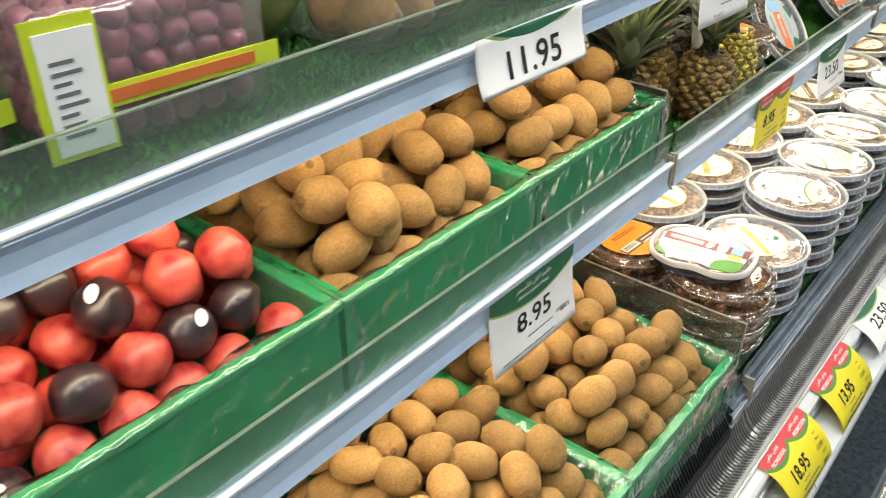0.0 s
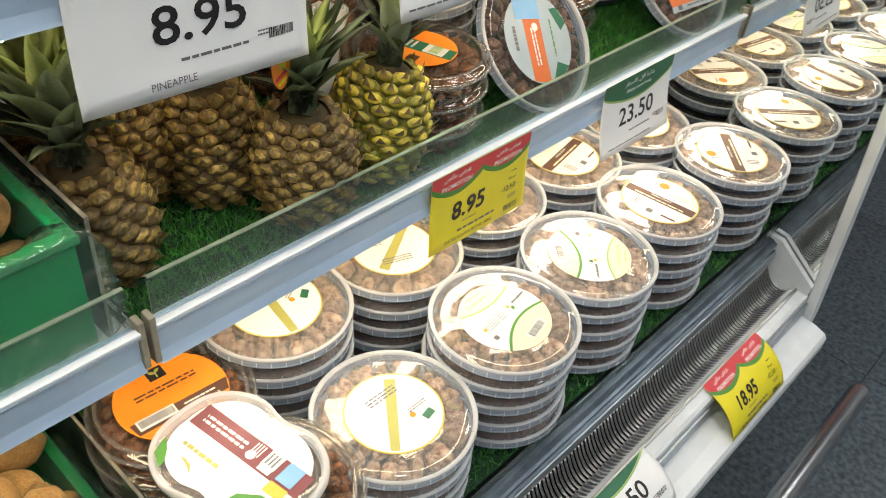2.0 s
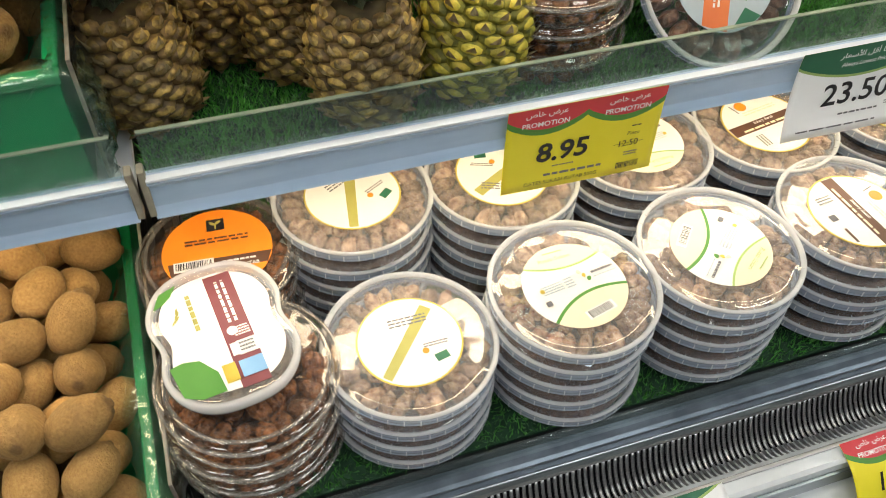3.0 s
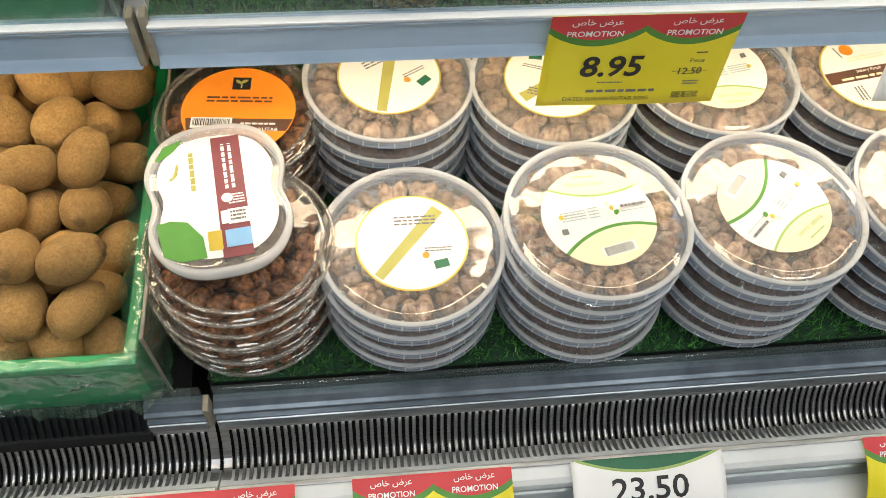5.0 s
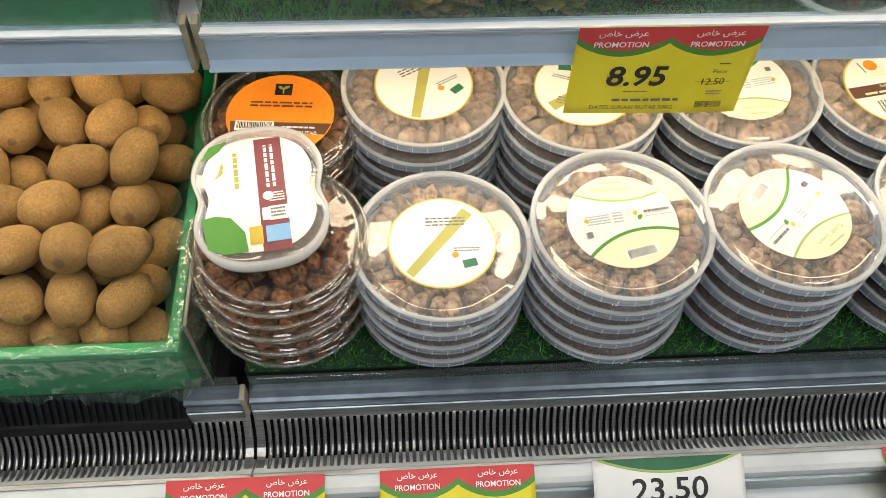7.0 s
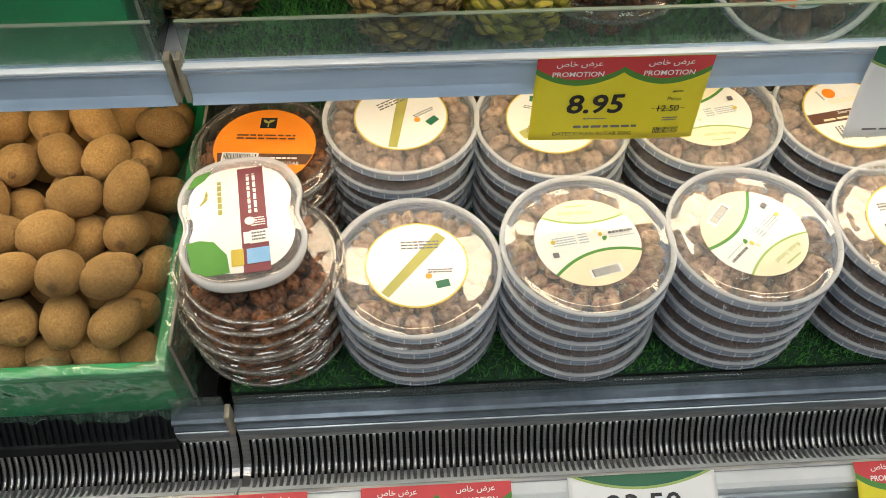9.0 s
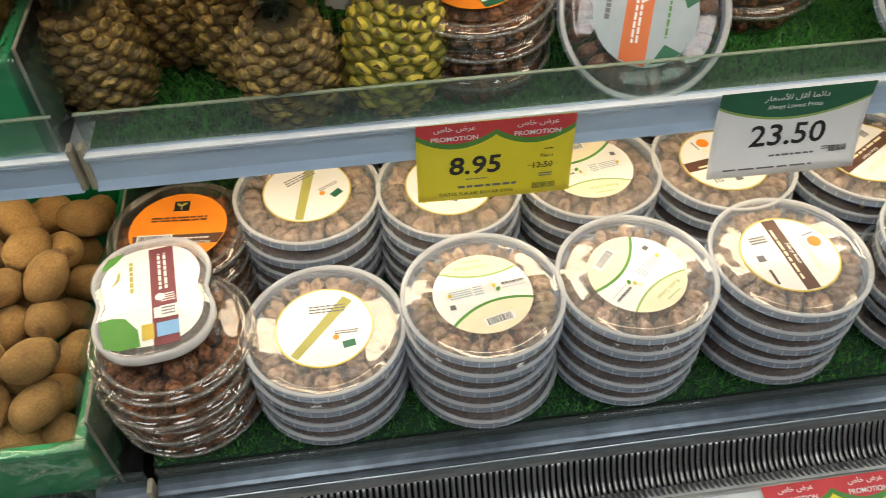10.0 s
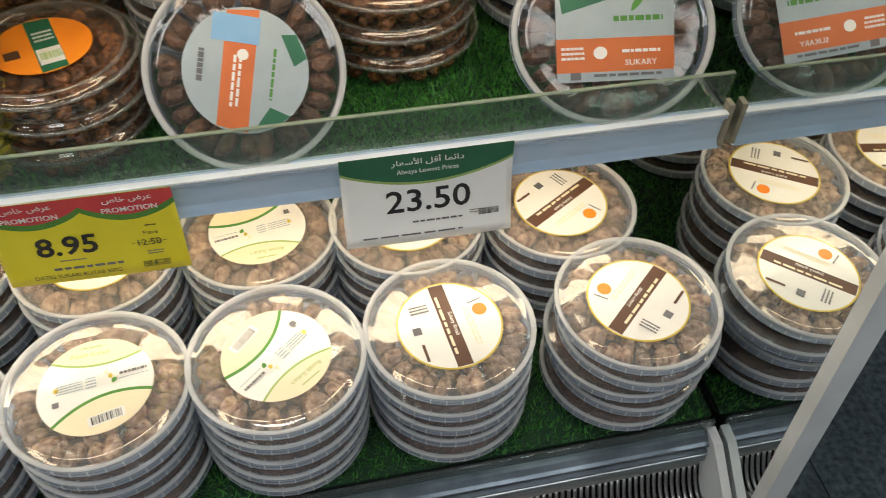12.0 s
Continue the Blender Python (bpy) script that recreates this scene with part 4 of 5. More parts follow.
LID_BARE = LID.copy()
LID_BARE.materials.clear()
LID_BARE.materials.append(M_LIDCLEAR)
DARK_DATES = DATES.copy()
DARK_DATES.materials.clear()
DARK_DATES.materials.append(M_DATE)


def standing_tub(x, y, lean, turn, style):
    t = thing("standing_date_tub", "round tub of dark dates leaning upright with orange-banded label", "date tub", "standing date tubs")
    part("bowl", BOWL, None, t, "frosted plastic bowl")
    rim = part("rim", RIM, None, t, "milky white plastic rim")
    part("rib", RIBS, None, rim)
    part("bead", BEAD, None, rim)
    part("dates", DARK_DATES, None, t, "dark brown dates")
    part("lid", LID_BARE, None, t, "clear glossy lid").visible_shadow = False
    if style == 0:
        lay = [(circle(0, 0, 0.056), M_PALEGREY), (clip_circle(rect(-0.008, 0, 0.030, 0.11), 0.0555), M_BURNT), (clip_circle(rect(0.048, 0.03, 0.03, 0.03, 0.5), 0.0557), M_GREEN_PRINT), (clip_circle(rect(0.036, -0.05, 0.04, 0.025, -0.5), 0.0557), M_GREEN_PRINT)]
        lay += [(rect(-0.012, 0.036, 0.042, 0.024), M_SKYBLUE), (lines(-0.008, -0.010, 0.046, 0.010, 2, -math.pi / 2, 41), M_LABEL), (lines(0.024, 0.0, 0.046, 0.005, 1, -math.pi / 2, 42), M_LEAFGREEN), (circle(-0.004, 0.014, 0.005, 20), M_LABEL), (lines(-0.040, 0.0, 0.03, 0.01, 1, -math.pi / 2, 43), M_GREYINK)]
    else:
        lay = [(rect(0, 0.0, 0.104, 0.094), M_PALEGREY), (rect(0, -0.022, 0.104, 0.032), M_BURNT), (clip_circle(rect(-0.022, 0.040, 0.06, 0.028, 0.3), 0.064), M_GREEN_PRINT), (lines(0.02, 0.012, 0.044, 0.010, 1, 0, 51), M_LEAFGREEN), (leaf(0.02, 0.026, 0.02, 0.008, 0.9), M_LEAFGREEN)]
        lay += [(moved(text_mesh("SUKARY", 0.0055, 0.01), 0.022, -0.030), M_LABEL), (lines(0.022, -0.019, 0.034, 0.006, 1, 0, 52), M_LABEL), (circle(-0.014, -0.020, 0.006, 20), M_LABEL), (lines(-0.038, -0.020, 0.02, 0.014, 3, 0, 53), M_LABEL), (rect(-0.036, -0.0415, 0.009, 0.007), M_GREYINK), (lines(0.01, -0.0415, 0.06, 0.005, 1, 0, 54), M_GREYINK)]
    flat_layers("label", lay, 0.0279, t, turn=radians(turn))
    c, s = math.cos(radians(lean)), math.sin(radians(lean))
    t.matrix_basis = pose(x, y + R * c + 0.020 * s, SHELF2 + 0.004 + 0.0768 * s, lean) @ Matrix.Diagonal((1.16 if style else 1.0, 1, 1, 1))
    return t


standing_tub(0.367, 0.196, 50, -14, 0)
standing_tub(0.720, 0.196, 48, -4, 1)
S2 = SHELF2 + 0.004
box_stack(0.200, 0.286, S2, 3, B_OG, 18, 0.93)
box_stack(0.165, 0.462, S2, 4, B_OG, 20, 0.95)
box_stack(0.520, 0.368, S2, 3, B_PLAIN, 50, 1.02)
stack(0.335, 0.440, S2, 5, "band", 20)
stack(0.520, 0.560, S2, 4, "band", 20)
stack(0.715, 0.420, S2, 4, "leaf", 70)


# ---- price tags ----
def bend_tag(me, w, h, curl):
    """Turns a flat tag (x right, y up from its top edge) into a hanging, slightly bowed sheet."""
    for v in me.vertices:
        s = -v.co.y / h
        x, lift = v.co.x, v.co.z
        ang = curl * s
        out = h * (1 - math.cos(ang)) / curl if abs(curl) > 1e-4 else 0
        down = h * math.sin(ang) / curl if abs(curl) > 1e-4 else h * s
        wave = 0.0014 * math.sin(3.0 * x / w + 1.0) * s
        v.co = Vector((x, -out - wave - lift * math.cos(ang) - 0.0, -down + lift * math.sin(ang)))


def sheet(outline_fn, w, h, x0, x1, n=24, rows=10):
    """A band of the tag between two curves y = top(x) and y = bottom(x)."""
    top, bottom = outline_fn
    bm = bmesh.new()
    g = [[bm.verts.new((x0 + (x1 - x0) * i / n, top(x0 + (x1 - x0) * i / n) + (bottom(x0 + (x1 - x0) * i / n) - top(x0 + (x1 - x0) * i / n)) * j / rows, 0)) for j in range(rows + 1)] for i in range(n + 1)]
    for i in range(n):
        for j in range(rows):
            bm.faces.new((g[i][j], g[i][j + 1], g[i + 1][j + 1], g[i + 1][j]))
    return bm


def price_tag(kind, price, at, note, w=0.175, h=0.104, curl=0.35, extra=None, hide=0.0, cut=1.0):
    t = thing("price_tag", note, "price tag", "price tags", at=at)
    layers = []
    base = M_YELLOW if kind == "promo" else M_PAPER
    layers.append(("card", sheet((lambda x: 0.0, lambda x: -h), w, h, -w / 2, w / 2), base))
    if kind == "promo":
        arc = lambda x: 0.26 * h * (0.42 + 0.58 * abs(math.sin(2 * math.pi * (x / w + 0.5))) ** 0.8)
        layers.append(("green_wave", sheet((lambda x: 0.0, lambda x: -arc(x) - 0.07 * h), w, h, -w / 2, w / 2, 40), M_LEAFGREEN))
        layers.append(("red_wave", sheet((lambda x: 0.0, lambda x: -arc(x)), w, h, -w / 2, w / 2, 40), M_RED))
        for cx in (-w * 0.26, w * 0.26):
            layers.append(("print", moved(text_mesh(AR_PROMO, 0.085 * h, 0.01, width=0.26 * w), cx, -0.075 * h), M_PAPER))
            layers.append(("print", moved(text_mesh("PROMOTION", 0.06 * h, 0.015), cx, -0.19 * h), M_PAPER))
        layers.append(("price", moved(text_mesh(price, 0.235 * h, 0.022, 0.08, width=0.33 * w), -0.13 * w, -0.55 * h), M_INK))
        layers.append(("print", moved(text_mesh("12.50", 0.075 * h, 0.005), 0.31 * w, -0.62 * h), M_INK))
        layers.append(("print", moved(lines(0, 0, 0.2 * w, 0.010 * h, 1, 0, 1), 0.31 * w, -0.62 * h), M_INK))
        layers.append(("print", moved(text_mesh("Piece", 0.045 * h), 0.33 * w, -0.50 * h), M_INK))
        layers.append(("print", moved(lines(0, 0, 0.06 * w, 0.03 * h, 1, 0, 2), 0.34 * w, -0.41 * h), M_INK))
        layers.append(("print", moved(text_mesh("DATES SUKARI RUTAB 500G", 0.045 * h, 0.004), -0.12 * w, -0.91 * h), M_INK))
        layers.append(("print", moved(lines(0, 0, 0.38 * w, 0.06 * h, 1, 0, 7), -0.05 * w, -0.82 * h), M_GREYINK))
        layers.append(("print", moved(lines(0, 0, 0.14 * w, 0.03 * h, 1, 0, 9), -0.12 * w, -0.72 * h), M_GREYINK))
        layers.append(("print", moved(lines(0, 0, 0.09 * w, 0.06 * h, 2, 0, 11), 0.33 * w, -0.74 * h), M_GREYINK))
        layers.append(("barcode", bars(0.32 * w, -0.88 * h, 0.15 * w, 0.075 * h, 26, 0, 5), M_INK))
    else:
        arc = lambda x: h * (0.15 + 0.19 * math.cos(math.pi * x / w) ** 0.8)
        layers.append(("light_green_arc", sheet((lambda x: 0.0, lambda x: -arc(x) - 0.03 * h), w, h, -w / 2 + 1e-5, w / 2 - 1e-5, 30), M_SAGE))
        layers.append(("green_arc", sheet((lambda x: 0.0, lambda x: -arc(x)), w, h, -w / 2 + 1e-5, w / 2 - 1e-5, 30), M_GREEN_PRINT))
        layers.append(("print", moved(text_mesh(AR_LOWEST, 0.10 * h, 0.01, width=0.42 * w), 0, -0.10 * h), M_PAPER))
        layers.append(("print", moved(text_mesh("Always Lowest Prices", 0.068 * h, 0.01, width=0.36 * w), 0, -0.215 * h), M_PAPER))
        layers.append(("price", moved(text_mesh(price, 0.25 * h, 0.012, 0.0, width=(0.5 if len(price) > 4 else 0.40) * w), 0.0, -0.54 * h), M_INK))
        layers.append(("print", moved(lines(0, 0, 0.30 * w, 0.04 * h, 1, 0, 7), 0.05 * w, -0.78 * h), M_GREYINK))
        layers.append(("barcode", bars(0.36 * w, -0.76 * h, 0.12 * w, 0.07 * h, 22, 0, 5), M_INK))
        layers.append(("print", moved(lines(0, 0, 0.07 * w, 0.05 * h, 2, 0, 12), 0.28 * w, -0.74 * h), M_GREYINK))
        if extra:
            layers.append(("print", moved(text_mesh(extra, 0.05 * h, 0.002), -0.14 * w, -0.91 * h), M_GREYINK))
        else:
            layers.append(("print", moved(lines(0, 0, 0.6 * w, 0.035 * h, 1, 0, 17), -0.1 * w, -0.91 * h), M_GREYINK))
    card = None
    for i, (nm, geo, mat) in enumerate(layers):
        me = geo if isinstance(geo, bpy.types.Mesh) else finish(geo, nm, mat, True)
        me.materials.clear()
        me.materials.append(mat)
        if hide and nm == "print" and max(v.co.y for v in me.vertices) > -hide * h:
            continue
        if cut < 1 and nm != "card" and min(v.co.y for v in me.vertices) < -(cut + hide) * h:
            continue
        for v in me.vertices:
            v.co.z = 0.00016 * i
            v.co.y = max(-cut * h, min(0.0, v.co.y + hide * h))
        bend_tag(me, w, h, curl)
        ob = new(nm, me)
        ob.parent = t if card is None else card
        if card is None:
            card = ob
            sol = ob.modifiers.new("thickness", "SOLIDIFY")
            sol.thickness, sol.offset = 0.0002, 0
    return t


FY = RAIL2[0] - 0.0055
price_tag("promo", "8.95", pose(0.204, FY, 0.7895, 0, 0.5, 0), "yellow and red promotion price tag reading 8.95", w=0.165, h=0.100, curl=0.12)
price_tag("plain", "23.50", pose(0.521, FY, 0.793, 0, 0, 0), "white and green price tag reading 23.50", w=0.168)
price_tag("plain", "8.95", pose(-0.583, FY, 0.785, 0, 0, 0), "white and green price tag reading 8.95 by the kiwis", w=0.178, curl=0.25)
FY = RAIL3[0] - 0.0055
price_tag("plain", "11.95", pose(-0.612, FY, 1.092, 0, 1, 0), "white and green curled price tag reading 11.95", w=0.185, h=0.112, curl=0.9, hide=0.24, cut=0.50)
price_tag("plain", "8.95", pose(-0.128, FY, 1.092, 0, 3, 2), "white and green price tag reading 8.95 pineapple", w=0.184, h=0.104, curl=0.15, extra="PINEAPPLE")
price_tag("plain", "5.50", pose(0.098, FY, 1.083, 0, 0, 0), "small white price tag on the upper strip", w=0.088, h=0.10, curl=0.2)
for kind, price, x, note in (("promo", "18.95", -0.210, "yellow and red promotion price tag reading 18.95"), ("promo", "13.95", 0.017, "yellow and red promotion price tag reading 13.95"), ("plain", "23.50", 0.249, "white and green price tag reading 23.50 on the bumper"), ("promo", "18.95", 0.578, "yellow and red promotion price tag on the bumper")):
    price_tag(kind, price, pose(x, -0.060, 0.3885, -84, 0, 0), note, w=0.168, h=0.100, curl=-1.2, hide=0.20 if kind == "plain" else 0.0)


# ---- crates and fruit ----
def crate(x0, x1, y0, y1, z0, z1):
    c = thing("fruit_crate", "green plastic fruit crate wrapped in clear stretch film", "crate", "green fruit crates")
    th = 0.004
    for nm, b in (("floor_panel", (x0 + th, x1 - th, y0 + th, y1 - th, z0, z0 + th)), ("front_wall", (x0, x1, y0, y0 + th, z0, z1)), ("back_wall", (x0, x1, y1 - th, y1, z0, z1)), ("side_wall", (x0, x0 + th, y0 + th, y1 - th, z0, z1)), ("side_wall", (x1 - th, x1, y0 + th, y1 - th, z0, z1))):
        part(nm, box(*b, 0.001), M_CRATE, c)
    e = 0.009
    bm = bmesh.new()
    for b in ((x0 - 0.003, x1 + 0.003, y0 - 0.004, y0 + e), (x0 - 0.003, x1 + 0.003, y1 - e, y1 + 0.003), (x0 - 0.003, x0 + e, y0 + e, y1 - e), (x1 - e, x1 + 0.003, y0 + e, y1 - e)):
        box(*b, z1 - 0.002, z1 + 0.007, 0.002, bm)
    part("rim", bm, M_CRATE, c, "thick green rim")
    # film: tucked inside, over the rim, down the front and one side, in creases, with a loose hem
    n, rows = 130, 18
    path = []
    for i in range(n + 1):
        u = i / n
        if u < 0.60:
            path.append((x0 - 0.002 + (x1 - x0 + 0.006) * u / 0.60, y0 - 0.006, 0.0))
        else:
            path.append((x1 + 0.006, y0 - 0.006 + (y1 - y0) * 0.7 * (u - 0.60) / 0.40, 1.0))
    hem = 0.036 if z0 < 0.5 else 0.006
    bm = bmesh.new()
    g = []
    for i, (x, y, side) in enumerate(path):
        col = []
        for j in range(rows + 1):
            v = max(0.0, (j - 3) / (rows - 3))
            q = Vector((x * 21 + v * 1.6, y * 21 - v * 1.2, z0 * 7 + v * 2.0))
            crease = 0.0050 * (1 - min(1.0, 3.2 * abs(noise.noise(q)))) * (0.25 + v) + 0.0018 * (1 - min(1.0, 4 * abs(noise.noise(q * 2.7)))) + 0.001
            edge = noise.noise(Vector((x * 33, y * 33, 4)))
            if j < 3:
                inward = (0.030, 0.016, 0.004)[j] + (0.012 * edge if j < 2 else 0)
                lift = (-0.010, 0.0085, 0.0100)[j] + 0.003 * abs(noise.noise(Vector((x * 70, y * 70, j))))
                p = (x - side * inward, y + (1 - side) * inward, z1 + lift)
            else:
                drop = (z1 - z0 - hem) * v * (1 + 0.10 * noise.noise(Vector((x * 9, y * 9, 1))))
                flare = hem * 0.8 * max(0.0, v - 0.6)
                p = (x + side * (1.7 * crease + 0.012 * math.sin(math.pi * v)), y - (1 - side) * (crease + flare), z1 + 0.0075 - drop)
            col.append(bm.verts.new(p))
        g.append(col)
    for i in range(n):
        for j in range(rows):
            bm.faces.new((g[i][j], g[i][j + 1], g[i + 1][j + 1], g[i + 1][j]))
    film = part("film", bm, M_FILM, c, "crumpled clear stretch film", True)
    film.visible_shadow = False
    return c


def fruit_mesh(seed, a, b, tip):
    bm = bmesh.new()
    bmesh.ops.create_uvsphere(bm, u_segments=24, v_segments=22, radius=1.0)
    off = Vector((seed * 3.1, seed * 1.7, 0))
    for v in bm.verts:
        d = v.co.normalized()
        k = 1 + 0.075 * noise.noise(d * 1.6 + off) + 0.012 * noise.noise(d * 6 + off)
        co = Vector((d.x * b, d.y * b * 0.95, d.z * a)) * k
        if not tip and d.z > 0.7 and a > 0.02:
            co.z -= 0.012 * (d.z - 0.7)
        if tip:
            flat = max(0.0, (abs(d.z) - 0.86) / 0.14)
            co.z -= math.copysign(0.0030 * flat * flat, d.z)
            if d.z > 0.985:
                co.z += 0.0042
            elif d.z < -0.985:
                co.z -= 0.0022
        v.co = co
    return bm


KIWI = [finish(fruit_mesh(i, 0.0310 + 0.0016 * (i % 3), 0.0235 + 0.0012 * (i % 2), True), "kiwi", M_KIWI) for i in range(5)]
PLUMS = [finish(fruit_mesh(20 + i, 0.0240, 0.0250, False), "plum", M_PLUM if i < 3 else M_DARKPLUM) for i in range(5)]
rk = random.Random(21)


def heap(meshes, name, label, group, x0, x1, y0, y1, rim, pitch, slope, mix=None, top_rows=0.12, gap=0.0505):
    """Fruit in three uneven layers, heaped higher towards the back."""
    spots = []
    for layer in range(3):
        nx, ny = max(1, int((x1 - x0) / pitch)), max(1, int((y1 - y0) / (pitch * 0.98)))
        for j in range(ny + (0 if layer % 2 == 0 else -1)):
            for i in range(nx + (0 if (j + layer) % 2 == 0 else -1)):
                ox = ((j + layer) % 2) * 0.5
                x = x0 + (i + 0.5 + ox) * (x1 - x0) / nx + rk.uniform(-0.008, 0.008)
                y = y0 + (j + 0.5 + (layer % 2) * 0.5) * (y1 - y0) / ny + rk.uniform(-0.008, 0.008)
                back = (y - y0) / (y1 - y0)
                edge = min(x - x0, x1 - x, 1.4 * (y - y0))
                if layer == 2 and (edge < 0.042 or back < top_rows or rk.random() < 0.22):
                    continue
                if layer == 1 and edge < 0.020:
                    continue
                spots.append((x, y, rim - 0.030 + layer * 0.030 + slope * min(0.35, y - y0) + rk.uniform(-0.004, 0.004), layer, edge))
    # push the fruit apart until none sinks into another
    p = np.array([s[:3] for s in spots])
    lo, hi = np.array((x0 + 0.026, y0 + 0.027, rim - 0.06)), np.array((x1 - 0.026, y1 + 0.05, rim + 0.10))
    for _ in range(30):
        d = p[:, None] - p[None]
        r = np.sqrt((d ** 2).sum(2)) + np.eye(len(p))
        push = np.clip(gap - r, 0, None) * (1 - np.eye(len(p)))
        p = np.clip(p + 0.28 * (d / r[..., None] * push[..., None]).sum(1), lo, hi)
    bm = bmesh.new()
    for (x, y, z), (_, _, _, layer, edge) in zip(p, spots):
        m = Matrix.Translation((x, y, z)) @ Euler((rk.uniform(0.9, 2.2), rk.uniform(-0.6, 0.6), rk.uniform(0, 6.28))).to_matrix().to_4x4()
        me = rk.choice(meshes) if mix is None else (meshes[rk.randrange(3)] if rk.random() < mix else meshes[3 + rk.randrange(2)])
        if layer == 0 and edge > 0.05:
            bm.from_mesh(me)
            bmesh.ops.transform(bm, matrix=m, verts=bm.verts[-len(me.vertices):])
        else:
            o = new(name, me)
            o.matrix_basis = m
            tagged(o, label, name, group)
    tagged(part(name + "_heap", bm, meshes[0].materials[0], None, smooth=True), "deeper layer of " + label, name, kind="stuff")


def sticker(fruit, tilt):
    """A small white oval label that hugs a fruit."""
    bm = bmesh.new()
    m = fruit.matrix_basis
    mid = m.translation
    up = Vector(tilt).normalized()
    side = up.orthogonal().normalized()
    fwd = up.cross(side)
    rings = [[bm.verts.new(mid)]]
    for q in (0.5, 1.0):
        rings.append([bm.verts.new(mid + (up + side * 0.34 * q * math.cos(k * math.pi / 10) + fwd * 0.22 * q * math.sin(k * math.pi / 10)).normalized() * 0.0264) for k in range(20)])
    rings[0][0].co = mid + up * 0.0264
    for k in range(20):
        bm.faces.new((rings[0][0], rings[1][k], rings[1][(k + 1) % 20]))
        bm.faces.new((rings[1][k], rings[2][k], rings[2][(k + 1) % 20], rings[1][(k + 1) % 20]))
    bmesh.ops.recalc_face_normals(bm, faces=bm.faces[:])
    st = part("sticker", bm, M_PAPER, fruit, "white oval fruit sticker", True)
    st.matrix_parent_inverse = m.inverted()


UZ = SHELF2 + 0.003
KL = "brown fuzzy ripe kiwi lying in a green crate"
for x1 in (-0.237, -0.556):
    crate(x1 - 0.313, x1, 0.203, 0.60, UZ, 0.886)
    heap(KIWI, "kiwi", KL, "kiwis in the crates", x1 - 0.303, x1 - 0.010, 0.213, 0.47, 0.892, 0.0480, 0.12)
crate(-1.205, -0.876, 0.203, 0.60, UZ, 0.886)
heap(PLUMS, "plum", "ripe glossy plum lying in a green crate", "plums in the crate", -1.195, -0.886, 0.213, 0.46, 0.893, 0.0445, 0.16, 0.72, gap=0.0475)
dark = [o for o in scene.objects if o.name.startswith("plum") and o.type == "MESH" and o.data in PLUMS[3:] and o.matrix_basis.translation.y < 0.32]
for o, tilt in zip(dark[:9:2], ((-0.3, -0.5, 0.8), (0.2, -0.6, 0.7), (-0.4, -0.3, 0.9), (0.1, -0.4, 0.9), (-0.2, -0.6, 0.6))):
    sticker(o, tilt)
for x1 in (-0.259, -0.578):
    crate(x1 - 0.314, x1, 0.022, 0.50, 0.4245, 0.530)
    heap(KIWI, "kiwi", KL, "kiwis in the crates", x1 - 0.304, x1 - 0.010, 0.034, 0.40, 0.533, 0.0470, 0.07)

# ---- pineapples ----

def crown_leaf():
    bm = bmesh.new()
    rows = []
    for i in range(9):
        u = i / 8
        w = 0.0095 * (1 - u ** 1.8) * (0.75 + 0.25 * math.sin(u * 3)) + 0.0002
        y, z = 0.36 * u * u, u
        rows.append([bm.verts.new((-w / 0.1, y - 0.0, z)), bm.verts.new((0, y + 0.035 * (1 - u), z)), bm.verts.new((w / 0.1, y, z))])
    for a, b in zip(rows, rows[1:]):
        bm.faces.new((a[0], a[1], b[1], b[0]))
        bm.faces.new((a[1], a[2], b[2], b[1]))
    ext = bmesh.ops.solidify(bm, geom=bm.faces[:], thickness=0.012)
    return bm


LEAF_DARK = finish(crown_leaf(), "leaf", M_CROWN)
LEAF_PALE = finish(crown_leaf(), "leaf", M_CROWN_PALE)


